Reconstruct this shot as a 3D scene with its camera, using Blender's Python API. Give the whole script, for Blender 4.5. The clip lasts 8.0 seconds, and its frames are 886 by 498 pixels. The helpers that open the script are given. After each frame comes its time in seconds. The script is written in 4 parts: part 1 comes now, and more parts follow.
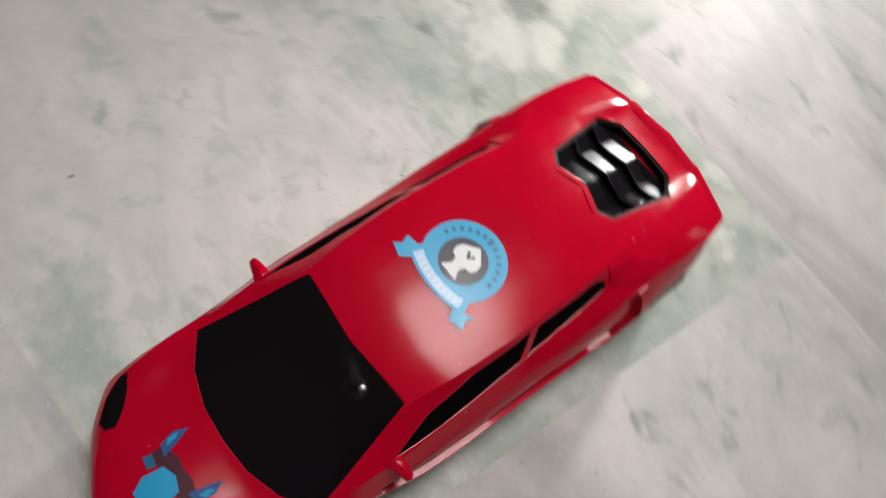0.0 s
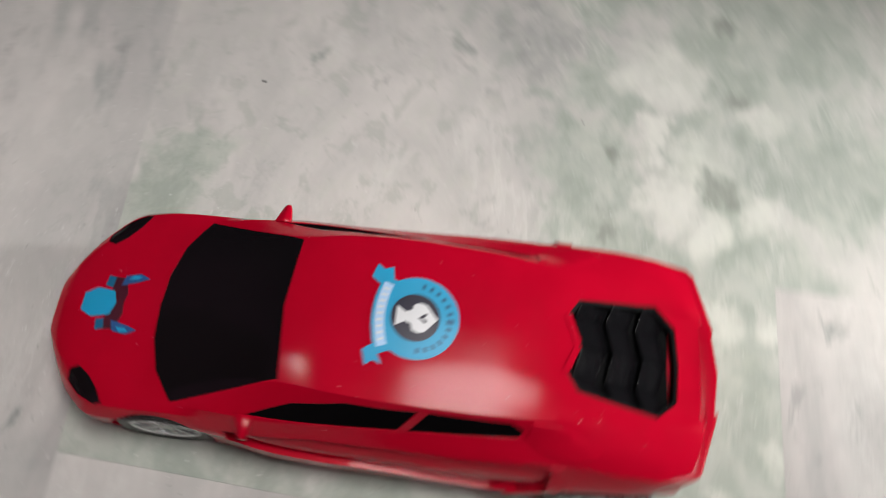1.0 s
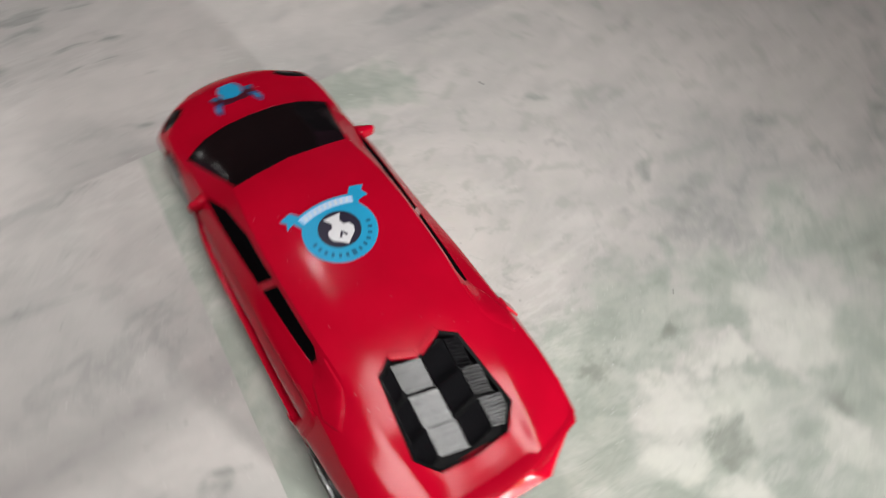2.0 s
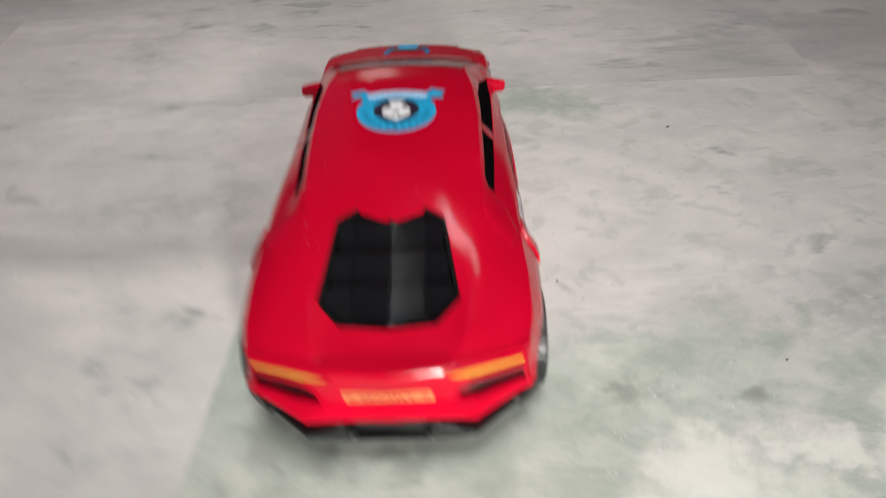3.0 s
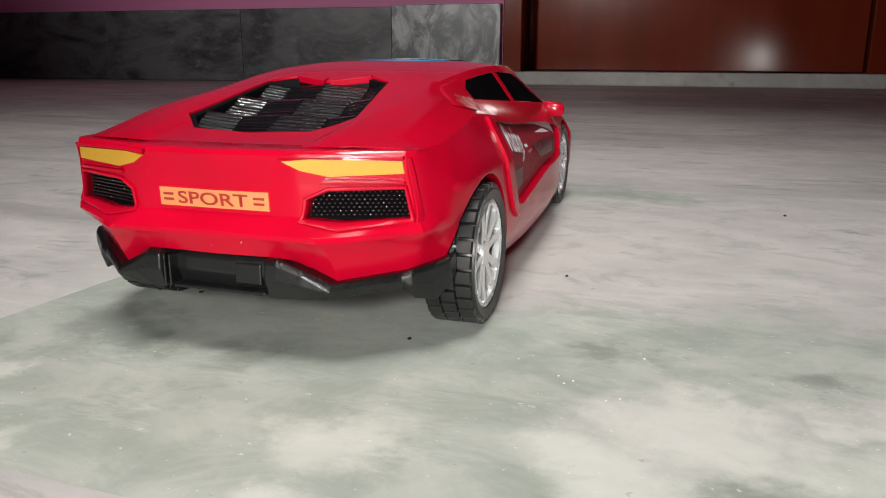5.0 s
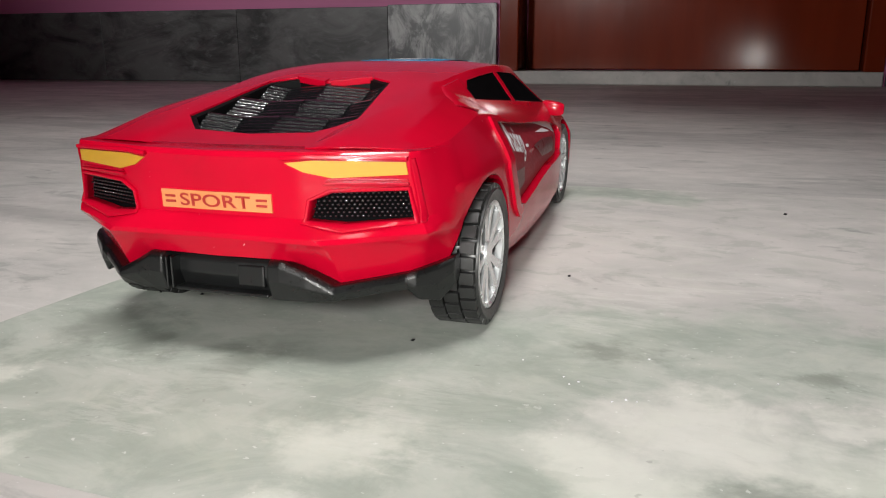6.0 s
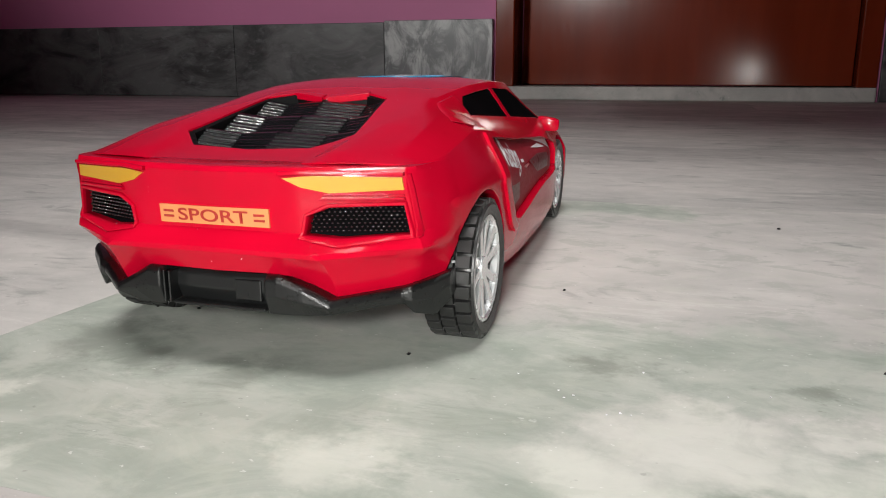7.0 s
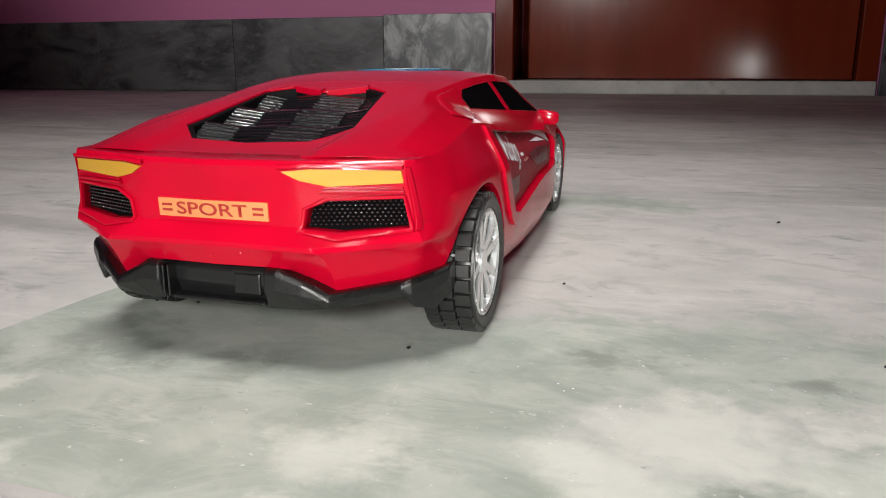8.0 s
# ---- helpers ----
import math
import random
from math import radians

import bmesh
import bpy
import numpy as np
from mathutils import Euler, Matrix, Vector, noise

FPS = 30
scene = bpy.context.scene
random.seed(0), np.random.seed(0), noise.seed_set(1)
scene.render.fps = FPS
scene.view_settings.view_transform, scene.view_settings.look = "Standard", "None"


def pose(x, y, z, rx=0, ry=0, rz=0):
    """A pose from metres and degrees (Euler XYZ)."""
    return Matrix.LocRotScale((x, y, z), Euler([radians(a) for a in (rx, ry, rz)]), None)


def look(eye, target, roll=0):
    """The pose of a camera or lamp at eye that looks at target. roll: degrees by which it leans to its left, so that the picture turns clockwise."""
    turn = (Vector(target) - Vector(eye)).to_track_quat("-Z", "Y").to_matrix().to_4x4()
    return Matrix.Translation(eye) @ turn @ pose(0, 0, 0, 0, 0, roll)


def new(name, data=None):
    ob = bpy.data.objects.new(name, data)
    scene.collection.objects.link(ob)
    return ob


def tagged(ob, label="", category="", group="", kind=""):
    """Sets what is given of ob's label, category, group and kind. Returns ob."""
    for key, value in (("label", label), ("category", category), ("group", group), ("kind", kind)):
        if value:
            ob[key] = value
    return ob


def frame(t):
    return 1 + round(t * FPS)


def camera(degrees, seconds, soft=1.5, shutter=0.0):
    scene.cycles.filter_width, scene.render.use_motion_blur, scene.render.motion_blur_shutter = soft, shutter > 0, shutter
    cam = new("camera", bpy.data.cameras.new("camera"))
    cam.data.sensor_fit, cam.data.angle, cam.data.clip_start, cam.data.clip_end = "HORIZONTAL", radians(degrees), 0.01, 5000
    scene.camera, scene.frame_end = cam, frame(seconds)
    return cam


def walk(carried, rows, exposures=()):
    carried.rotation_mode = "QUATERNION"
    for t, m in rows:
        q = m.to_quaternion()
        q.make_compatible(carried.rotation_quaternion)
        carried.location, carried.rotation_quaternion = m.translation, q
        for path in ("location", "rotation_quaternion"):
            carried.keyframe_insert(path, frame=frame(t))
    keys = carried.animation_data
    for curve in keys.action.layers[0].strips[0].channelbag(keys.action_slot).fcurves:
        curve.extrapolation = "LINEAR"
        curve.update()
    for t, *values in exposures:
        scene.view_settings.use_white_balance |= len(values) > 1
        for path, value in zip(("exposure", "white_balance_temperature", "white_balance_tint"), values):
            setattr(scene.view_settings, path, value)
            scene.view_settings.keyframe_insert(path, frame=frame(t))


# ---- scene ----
cam = camera(59.89, 8.0, soft=1.0, shutter=0.8)
PATH = [
    (0, (-0.06323, 0.13053, 0.36137), (0.02724, -0.02743, 0.00519), 24.30),
    (0.4, (-0.08281, 0.08478, 0.38674), (0.04216, -0.01999, 0.02149), 22.79),
    (0.5, (-0.09449, 0.07195, 0.38248), (0.04373, -0.02307, 0.01934), 23.33),
    (0.7, (-0.11610, 0.05146, 0.38282), (0.04310, -0.01665, 0.02224), 19.78),
    (0.8, (-0.10300, 0.04750, 0.38800), (0.04030, -0.01930, 0.02020), 24.00),
    (1, (-0.11254, 0.01646, 0.39136), (0.05626, -0.01184, 0.02983), 16.67),
    (1.1, (-0.11501, -0.00762, 0.39211), (0.05720, -0.01807, 0.03123), 15.15),
    (1.2, (-0.10977, -0.02645, 0.39373), (0.05135, -0.03019, 0.02763), 16.47),
    (2.3, (-0.05445, -0.26887, 0.39689), (0.04337, -0.06061, 0.06969), 5.78),
    (2.5, (-0.02646, -0.31119, 0.37860), (0.05394, -0.09519, 0.05167), 4.84),
    (2.6, (-0.02323, -0.31401, 0.36421), (0.05064, -0.09121, 0.04032), 5.08),
    (2.9, (0.01076, -0.31253, 0.28626), (0.01904, -0.02112, 0.01238), -2.20),
    (3, (0.02318, -0.31913, 0.25838), (0.01982, -0.01247, 0.00157), -1.98),
    (3.2, (0.04308, -0.32746, 0.19029), (0.01794, -0.00352, -0.04301), -0.13),
    (3.4, (0.05591, -0.32605, 0.15541), (0.00534, 0.00533, -0.06283), -1.17),
    (3.5, (0.06513, -0.32433, 0.14643), (0.00583, 0.01361, -0.05919), 0.44),
    (3.6, (0.07233, -0.33074, 0.13678), (0.00375, 0.02056, -0.04178), 1.78),
    (3.8, (0.07515, -0.34106, 0.12179), (-0.00884, 0.02048, -0.02732), 0.83),
    (4, (0.08541, -0.34532, 0.10692), (-0.01798, 0.01690, -0.02765), 0.85),
    (4.2, (0.09940, -0.33315, 0.09630), (-0.01358, 0.03018, -0.02708), 0.60),
    (4.5, (0.11578, -0.31300, 0.08484), (0.00229, 0.05253, -0.03140), 0.63),
    (4.7, (0.11531, -0.31022, 0.07963), (-0.00147, 0.05943, -0.01895), 0.43),
    (5.8, (0.11366, -0.31009, 0.07890), (-0.00351, 0.05929, -0.02026), -0.22),
    (6, (0.11278, -0.30975, 0.07929), (-0.00304, 0.06019, -0.01936), -0.14),
    (6.5, (0.11307, -0.31028, 0.07984), (-0.00163, 0.06113, -0.01452), 0.06),
    (7, (0.11346, -0.31153, 0.07974), (-0.00098, 0.06071, -0.01161), -0.08),
    (7.5, (0.11365, -0.31163, 0.07945), (-0.00095, 0.06020, -0.01331), -0.14),
    (8, (0.11336, -0.31107, 0.07937), (-0.00073, 0.06057, -0.01478), -0.16),
]
walk(cam, [(t, look(eye, target, roll)) for t, eye, target, roll in PATH],
     exposures=[(0.0, 0.42), (1.2, 0.42), (2.5, 0.45), (3.1, 0.48), (3.6, 0.25), (4.5, 0.29), (8.0, 0.36)])

# ---- light: a wide ceiling lamp and a small bright one, and added fill spots behind the car ----
world = bpy.data.worlds.new("room_world")
scene.world = world
world.use_nodes = True
world.node_tree.nodes["Background"].inputs[0].default_value = (0.9, 0.93, 1.0, 1)
world.node_tree.nodes["Background"].inputs[1].default_value = 0.02


def lamp(name, energy, place, target=None, size=0.1, colour=(1, 1, 1), beam=0.0):
    """A small lamp; with a beam, in degrees, it is a soft-edged spot aimed at the target."""
    data = bpy.data.lights.new(name, "SPOT" if beam else "POINT")
    data.energy, data.color, data.shadow_soft_size = energy, colour, size
    if beam:
        data.spot_size, data.spot_blend = radians(beam), 1.0
    ob = new(name, data)
    ob.matrix_world = look(place, target) if target else Matrix.Translation(place)
    return ob


lamp("ceiling_lamp", 232, (0.05, -0.65, 2.62), (-0.06, -0.04, 0), 0.60, (1.0, 0.985, 0.96), 33)
lamp("ceiling_bulb", 9, (0.22, 1.32, 2.60), (-0.02, 0.05, 0), 0.035, (1.0, 1.0, 0.98), 24)
# unseen spot added to brighten the far wall and its pink bounce
lamp("wall_fill", 195, (-1.30, -2.50, 1.05), (-0.45, 1.76, 0.94), 0.16, (1.0, 1.0, 0.97), 48)
# unseen spot added to brighten the near floor and the tail
lamp("floor_fill", 26.5, (0.24, -0.97, 0.34), (0.10, -0.27, 0.01), 0.05, (1.0, 1.0, 0.97), 38)
# added fixed stand-in, set back, for the light carried beside the lens
lamp("phone_stand_in", 7.0, (0.128, -0.64, 0.062), (0.055, -0.14, 0.044), 0.010, (1.0, 0.98, 0.92), 29)


# ---- materials ----
from mathutils.bvhtree import BVHTree


class Nodes:
    """A short way to write node materials."""

    def __init__(self, name):
        self.mat = bpy.data.materials.new(name)
        self.mat.use_nodes = True
        self.tree = self.mat.node_tree
        self.bsdf = self.tree.nodes["Principled BSDF"]

    def add(self, kind, **values):
        node = self.tree.nodes.new(kind)
        for key, value in values.items():
            if key == "op":
                node.operation = value
            elif key == "blend":
                node.data_type, node.blend_type = "RGBA", value
            else:
                node.inputs[key.replace("_", " ")].default_value = value
        return node

    def link(self, a, b):
        self.tree.links.new(a, b)

    def noise(self, vector, scale, detail=4.0, rough=0.55, distortion=0.0):
        node = self.add("ShaderNodeTexNoise", Scale=scale, Detail=detail, Roughness=rough, Distortion=distortion)
        self.link(vector, node.inputs["Vector"])
        return node.outputs["Fac"]

    def math(self, op, a, b=0.0, clamp=False):
        node = self.tree.nodes.new("ShaderNodeMath")
        node.operation, node.use_clamp = op, clamp
        for k, v in enumerate((a, b)):
            if isinstance(v, (int, float)):
                node.inputs[k].default_value = v
            else:
                self.link(v, node.inputs[k])
        return node.outputs[0]

    def ramp(self, value, lo, hi, a=0.0, b=1.0):
        node = self.tree.nodes.new("ShaderNodeMapRange")
        node.interpolation_type = "SMOOTHSTEP"
        for k, v in enumerate((lo, hi, a, b)):
            node.inputs[k + 1].default_value = v
        self.link(value, node.inputs[0])
        return node.outputs[0]

    def mix(self, fac, a, b):
        node = self.tree.nodes.new("ShaderNodeMix")
        node.data_type = "RGBA"
        if isinstance(fac, (int, float)):
            node.inputs[0].default_value = fac
        else:
            self.link(fac, node.inputs[0])
        for k, v in ((6, a), (7, b)):
            if isinstance(v, tuple):
                node.inputs[k].default_value = (*v, 1)
            else:
                self.link(v, node.inputs[k])
        return node.outputs[2]

    def bump(self, height, strength, distance, edge=0.0):
        """Fine relief; edge rounds the corners of the mesh by that radius."""
        node = self.add("ShaderNodeBump", Strength=strength, Distance=distance)
        if edge:
            self.link(self.add("ShaderNodeBevel", Radius=edge).outputs[0], node.inputs["Normal"])
        self.link(height, node.inputs["Height"])
        self.link(node.outputs[0], self.bsdf.inputs["Normal"])

    def stretched(self, x, y, z, spin=0.0, vary=0.0):
        """World position, turned and stretched; vary shifts it from object to object."""
        where = self.add("ShaderNodeNewGeometry").outputs["Position"]
        node = self.tree.nodes.new("ShaderNodeMapping")
        node.inputs["Scale"].default_value = (x, y, z)
        node.inputs["Rotation"].default_value = (0, 0, spin)
        self.link(where, node.inputs["Vector"])
        if vary:
            info = self.add("ShaderNodeObjectInfo").outputs["Random"]
            off = self.tree.nodes.new("ShaderNodeCombineXYZ")
            for k, f in enumerate((1.0, 1.7, 0.6)):
                self.link(self.math("MULTIPLY", info, f * vary), off.inputs[k])
            self.link(off.outputs[0], node.inputs["Location"])
        return node.outputs[0]


def plastic(name, colour, rough, vary=0.08, coat=0.0, metal=0.0, bump=0.0, scale=220.0, edge=0.0):
    """Moulded plastic, rubber or paint: slight mottling, dust and fine relief."""
    n = Nodes(name)
    where = n.add("ShaderNodeNewGeometry").outputs["Position"]
    cloud = n.noise(where, scale * 0.12, 3)
    fine = n.noise(where, scale * 3, 3)
    dark = tuple(c * (1 - vary) for c in colour)
    light = tuple(min(1, c * (1 + vary)) for c in colour)
    n.link(n.mix(n.ramp(cloud, 0.3, 0.7), dark, light), n.bsdf.inputs["Base Color"])
    n.link(n.math("ADD", n.ramp(fine, 0.3, 0.75, rough - 0.05, rough + 0.08), n.ramp(cloud, 0.3, 0.7, -0.01, 0.02)), n.bsdf.inputs["Roughness"])
    n.bsdf.inputs["Metallic"].default_value = metal
    n.bsdf.inputs["Coat Weight"].default_value = coat
    n.bsdf.inputs["Coat Roughness"].default_value = 0.06
    if bump:
        n.bump(n.noise(where, scale, 3), 0.5, bump, edge)
    return n.mat


def red_plastic():
    """Moulded red plastic: even gloss, softly rounded edges, dust specks and slight clouding."""
    n = Nodes("red_plastic")
    where = n.add("ShaderNodeNewGeometry").outputs["Position"]
    cloud = n.noise(where, 30.0, 3)
    tone = n.mix(n.ramp(cloud, 0.3, 0.7), (0.42, 0.0014, 0.0165), (0.465, 0.0017, 0.019))
    speck = n.math("MULTIPLY", n.ramp(n.noise(where, 760.0, 2, 0.5), 0.745, 0.77), n.ramp(n.noise(where, 45.0, 3), 0.50, 0.62))
    n.link(n.mix(n.math("MULTIPLY", speck, 0.75), tone, (0.8, 0.72, 0.72)), n.bsdf.inputs["Base Color"])
    n.link(n.ramp(n.noise(where, 140.0, 4), 0.3, 0.7, 0.13, 0.17), n.bsdf.inputs["Roughness"])
    n.bsdf.inputs["Specular IOR Level"].default_value = 0.18
    n.bump(n.noise(where, 60.0, 2), 0.12, 0.0001, 0.0005)
    return n.mat


M_RED = red_plastic()
M_BLACK_GLOSS = plastic("black_gloss_plastic", (0.008, 0.007, 0.008), 0.16, 0.2, coat=1.0, bump=0.00004, scale=120)


def ribbed_black():
    """Glossy black moulding with fine draw lines across it."""
    n = Nodes("ribbed_black_plastic")
    where = n.stretched(0.15, 1.0, 1.0)
    n.bsdf.inputs["Base Color"].default_value = (0.006, 0.006, 0.007, 1)
    n.link(n.ramp(n.noise(where, 200.0, 3), 0.35, 0.65, 0.05, 0.13), n.bsdf.inputs["Roughness"])
    n.bsdf.inputs["Specular IOR Level"].default_value = 0.36
    n.bump(n.noise(where, 420.0, 4, 0.7), 0.85, 0.0003, 0.00025)
    return n.mat


M_TRAY = ribbed_black()
M_TRAYBASE = plastic("black_tray_plastic", (0.004, 0.004, 0.0045), 0.5, 0.2)
M_TRAYBASE.node_tree.nodes["Principled BSDF"].inputs["Specular IOR Level"].default_value = 0.08
M_GLASS = plastic("black_tinted_window", (0.006, 0.005, 0.006), 0.06, 0.2, bump=0.00001, scale=60)
M_GLASS.node_tree.nodes["Principled BSDF"].inputs["Specular IOR Level"].default_value = 0.15
M_WINDOW = plastic("black_side_window", (0.004, 0.0035, 0.004), 0.28, 0.2)
M_WINDOW.node_tree.nodes["Principled BSDF"].inputs["Specular IOR Level"].default_value = 0.0
M_BLACK = plastic("black_matt_plastic", (0.006, 0.0064, 0.0066), 0.32, 0.3, bump=0.00006, scale=400, edge=0.0004)
M_RUBBER = plastic("black_tyre_plastic", (0.014, 0.014, 0.014), 0.38, 0.3, bump=0.00008, scale=500, edge=0.0003)
M_SILVER = plastic("silver_plated_plastic", (0.78, 0.79, 0.8), 0.22, 0.05, metal=0.7, scale=40)
M_DISH = plastic("grey_dish_plastic", (0.09, 0.09, 0.095), 0.35, 0.15, metal=0.5)
M_ORANGE = plastic("orange_sticker", (0.58, 0.22, 0.08), 0.4, 0.05)
M_AMBER = plastic("amber_light_sticker", (0.52, 0.28, 0.02), 0.35, 0.06)
M_CYAN = plastic("cyan_sticker", (0.01, 0.33, 0.58), 0.35, 0.05)
M_PALE = plastic("pale_blue_sticker", (0.42, 0.62, 0.86), 0.35, 0.04)
M_NAVY = plastic("navy_sticker", (0.016, 0.012, 0.03), 0.35, 0.1)
M_PLUM = plastic("dark_plum_sticker", (0.055, 0.006, 0.016), 0.35, 0.25)
M_BLUE = plastic("blue_sticker", (0.02, 0.09, 0.26), 0.35, 0.1)
M_TEAL = plastic("teal_print", (0.005, 0.12, 0.24), 0.35, 0.1)
M_WHITE = plastic("white_print", (0.72, 0.72, 0.74), 0.4, 0.05)
M_MAROON = plastic("maroon_print", (0.30, 0.02, 0.015), 0.4, 0.1)
M_DOORDECAL = plastic("smoky_red_decal", (0.28, 0.02, 0.032), 0.5, 0.1)
M_DOORDECAL.node_tree.nodes["Principled BSDF"].inputs["Specular IOR Level"].default_value = 0.15
M_SMOKE = plastic("dark_smoky_print", (0.13, 0.025, 0.03), 0.35, 0.1)


def marble(name, green):
    """Polished floor marble: milky ground, long soft veins, stains; one slab is clouded with green."""
    n = Nodes(name)
    vary = 0.0 if green else 9.0
    long = n.stretched(1.0, 1.25 if green else 2.1, 1.0, 0.10, vary)
    round_ = n.stretched(1.0, 1.35, 1.0, 0.3, vary)
    streak = n.noise(long, 6.5, 8, 0.62, 1.3)
    cloud = n.noise(round_, 6.0, 6, 0.6, 0.9)
    fine = n.noise(round_, 55.0, 5, 0.6, 0.2)
    ground = n.mix(n.ramp(cloud, 0.35, 0.68), (0.605, 0.575, 0.55), (0.475, 0.46, 0.445))
    veins = n.math("MULTIPLY", n.ramp(streak, 0.52, 0.70), n.ramp(n.noise(round_, 3.1, 4, 0.5), 0.36, 0.6, 0.15, 1.0))
    ground = n.mix(n.math("MULTIPLY", veins, 0.85), ground, (0.305, 0.31, 0.30))
    thin = n.math("ABSOLUTE", n.math("SUBTRACT", n.noise(long, 4.2, 7, 0.62, 0.7), 0.5))
    ground = n.mix(n.math("MULTIPLY", n.ramp(thin, 0.0, 0.03, 1.0, 0.0), n.ramp(cloud, 0.46, 0.66, 0.0, 0.45)), ground, (0.24, 0.25, 0.24))
    blot = n.math("MULTIPLY", n.ramp(n.noise(long, 26.0, 6, 0.6, 0.5), 0.56, 0.67), n.ramp(streak, 0.45, 0.6))
    ground = n.mix(n.math("MULTIPLY", blot, 0.85), ground, (0.25, 0.26, 0.245))
    mid = n.noise(n.stretched(0.85, 1.5, 1.0, 0.16, vary), 13.0, 8, 0.62, 1.2)
    ground = n.mix(n.ramp(mid, 0.40, 0.66, 0.0, 0.42), ground, (0.43, 0.425, 0.405))
    fleck = n.math("MULTIPLY", n.ramp(n.noise(round_, 30.0, 6, 0.62, 0.8), 0.58, 0.68), n.ramp(n.noise(round_, 7.0, 3, 0.5), 0.50, 0.60))
    ground = n.mix(n.math("MULTIPLY", fleck, 0.42), ground, (0.17, 0.175, 0.17))
    band = n.noise(n.stretched(0.45, 1.9, 1.0, 0.06, vary), 4.6, 7, 0.62, 0.8)
    ground = n.mix(n.ramp(band, 0.46, 0.70, 0.0, 0.16 if green else 0.62), ground, (0.30, 0.285, 0.28))
    if green:
        # the cloudy patches lie at their places on this slab, with frayed edges
        place = n.add("ShaderNodeNewGeometry").outputs["Position"]
        fray = n.add("ShaderNodeTexNoise", Scale=26.0, Detail=6.0, Roughness=0.62)
        n.link(place, fray.inputs["Vector"])
        off = n.tree.nodes.new("ShaderNodeVectorMath")
        off.operation = "MULTIPLY_ADD"
        n.link(fray.outputs["Color"], off.inputs[0])
        off.inputs[1].default_value, off.inputs[2].default_value = (0.075, 0.075, 0.0), (-0.0375, -0.0375, 0.0)
        moved = n.tree.nodes.new("ShaderNodeVectorMath")
        moved.operation = "ADD"
        n.link(place, moved.inputs[0])
        n.link(off.outputs[0], moved.inputs[1])

        def patches(spots):
            total = 0.0
            for x, y, r in spots:
                far = n.tree.nodes.new("ShaderNodeVectorMath")
                far.operation = "DISTANCE"
                n.link(moved.outputs[0], far.inputs[0])
                far.inputs[1].default_value = (x, y, 0)
                spot = n.ramp(far.outputs["Value"], r * 0.2, r * 1.6, 1.0, 0.0)
                total = n.math("MAXIMUM", spot, total)
            return total

        cloudy = patches([(-.075, -.16, .07), (-.02, -.17, .09), (.045, -.165, .08), (.095, -.105, .040), (.135, -.10, .040), (.085, -.19, .06),
                          (.16, -.185, .06), (.20, -.11, .032), (.235, -.195, .06), (-.085, -.08, .06), (-.08, .0, .05), (-.075, .08, .05),
                          (-.065, .14, .05), (.0, .155, .045), (.07, .150, .03), (.10, .140, .024), (.27, -.10, .03), (.33, -.19, .07), (.30, -.14, .03), (.17, -.25, .06), (.29, -.25, .07), (.40, -.21, .07), (.36, -.29, .06)])
        cream = patches([(.124, -.144, .022), (.216, -.145, .030), (.17, -.135, .012), (.05, -.205, .014), (.12, -.205, .020), (.19, -.215, .020), (.100, -.172, .018), (.150, -.165, .020), (.050, -.178, .014), (-.02, -.20, .012), (-.058, -.172, .010)])
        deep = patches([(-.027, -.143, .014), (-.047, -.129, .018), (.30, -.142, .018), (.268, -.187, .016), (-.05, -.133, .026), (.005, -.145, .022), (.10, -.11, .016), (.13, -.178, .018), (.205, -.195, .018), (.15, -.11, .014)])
        mottle = n.noise(round_, 17.0, 8, 0.62, 0.7)
        wisp = n.noise(n.stretched(0.85, 1.15, 1.0, -0.25), 32.0, 9, 0.64, 0.6)
        field = n.math("ADD", n.math("SUBTRACT", cloudy, n.math("MULTIPLY", cream, 0.5)), n.math("MULTIPLY", n.math("SUBTRACT", mottle, 0.5), 1.5))
        ground = n.mix(n.math("MULTIPLY", cloudy, 0.5), ground, (0.565, 0.585, 0.525))
        mask = n.math("MULTIPLY", n.ramp(field, 0.18, 0.80), n.ramp(wisp, 0.36, 0.60, 0.72, 1.0))
        tint = n.mix(n.ramp(wisp, 0.38, 0.66), (0.41, 0.442, 0.39), (0.305, 0.342, 0.295))
        ground = n.mix(n.math("MULTIPLY", mask, 0.92, True), ground, tint)
        blotch = n.noise(round_, 46.0, 8, 0.66, 0.5)
        ground = n.mix(n.ramp(blotch, 0.52, 0.64, 0.0, 0.24), ground, (0.54, 0.555, 0.48))
        ground = n.mix(n.ramp(blotch, 0.38, 0.48, 0.34, 0.0), ground, (0.29, 0.325, 0.275))
        milky = n.ramp(n.math("ADD", cream, n.math("MULTIPLY", n.math("SUBTRACT", mottle, 0.5), -1.3)), 0.15, 1.05)
        ground = n.mix(n.math("MULTIPLY", milky, 0.36), ground, (0.76, 0.775, 0.69))
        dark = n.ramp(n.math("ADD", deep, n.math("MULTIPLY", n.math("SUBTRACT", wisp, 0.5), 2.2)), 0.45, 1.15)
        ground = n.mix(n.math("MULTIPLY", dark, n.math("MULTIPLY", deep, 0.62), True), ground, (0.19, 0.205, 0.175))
    pale = n.math("ABSOLUTE", n.math("SUBTRACT", n.noise(n.stretched(0.6, 1.8, 1.0, 0.2, vary), 9.0, 9, 0.72, 0.5), 0.5))
    pale = n.math("MULTIPLY", n.ramp(pale, 0.0, 0.035, 1.0, 0.0), n.ramp(n.noise(round_, 11.0, 4, 0.6), 0.46, 0.66, 0.0, 0.32))
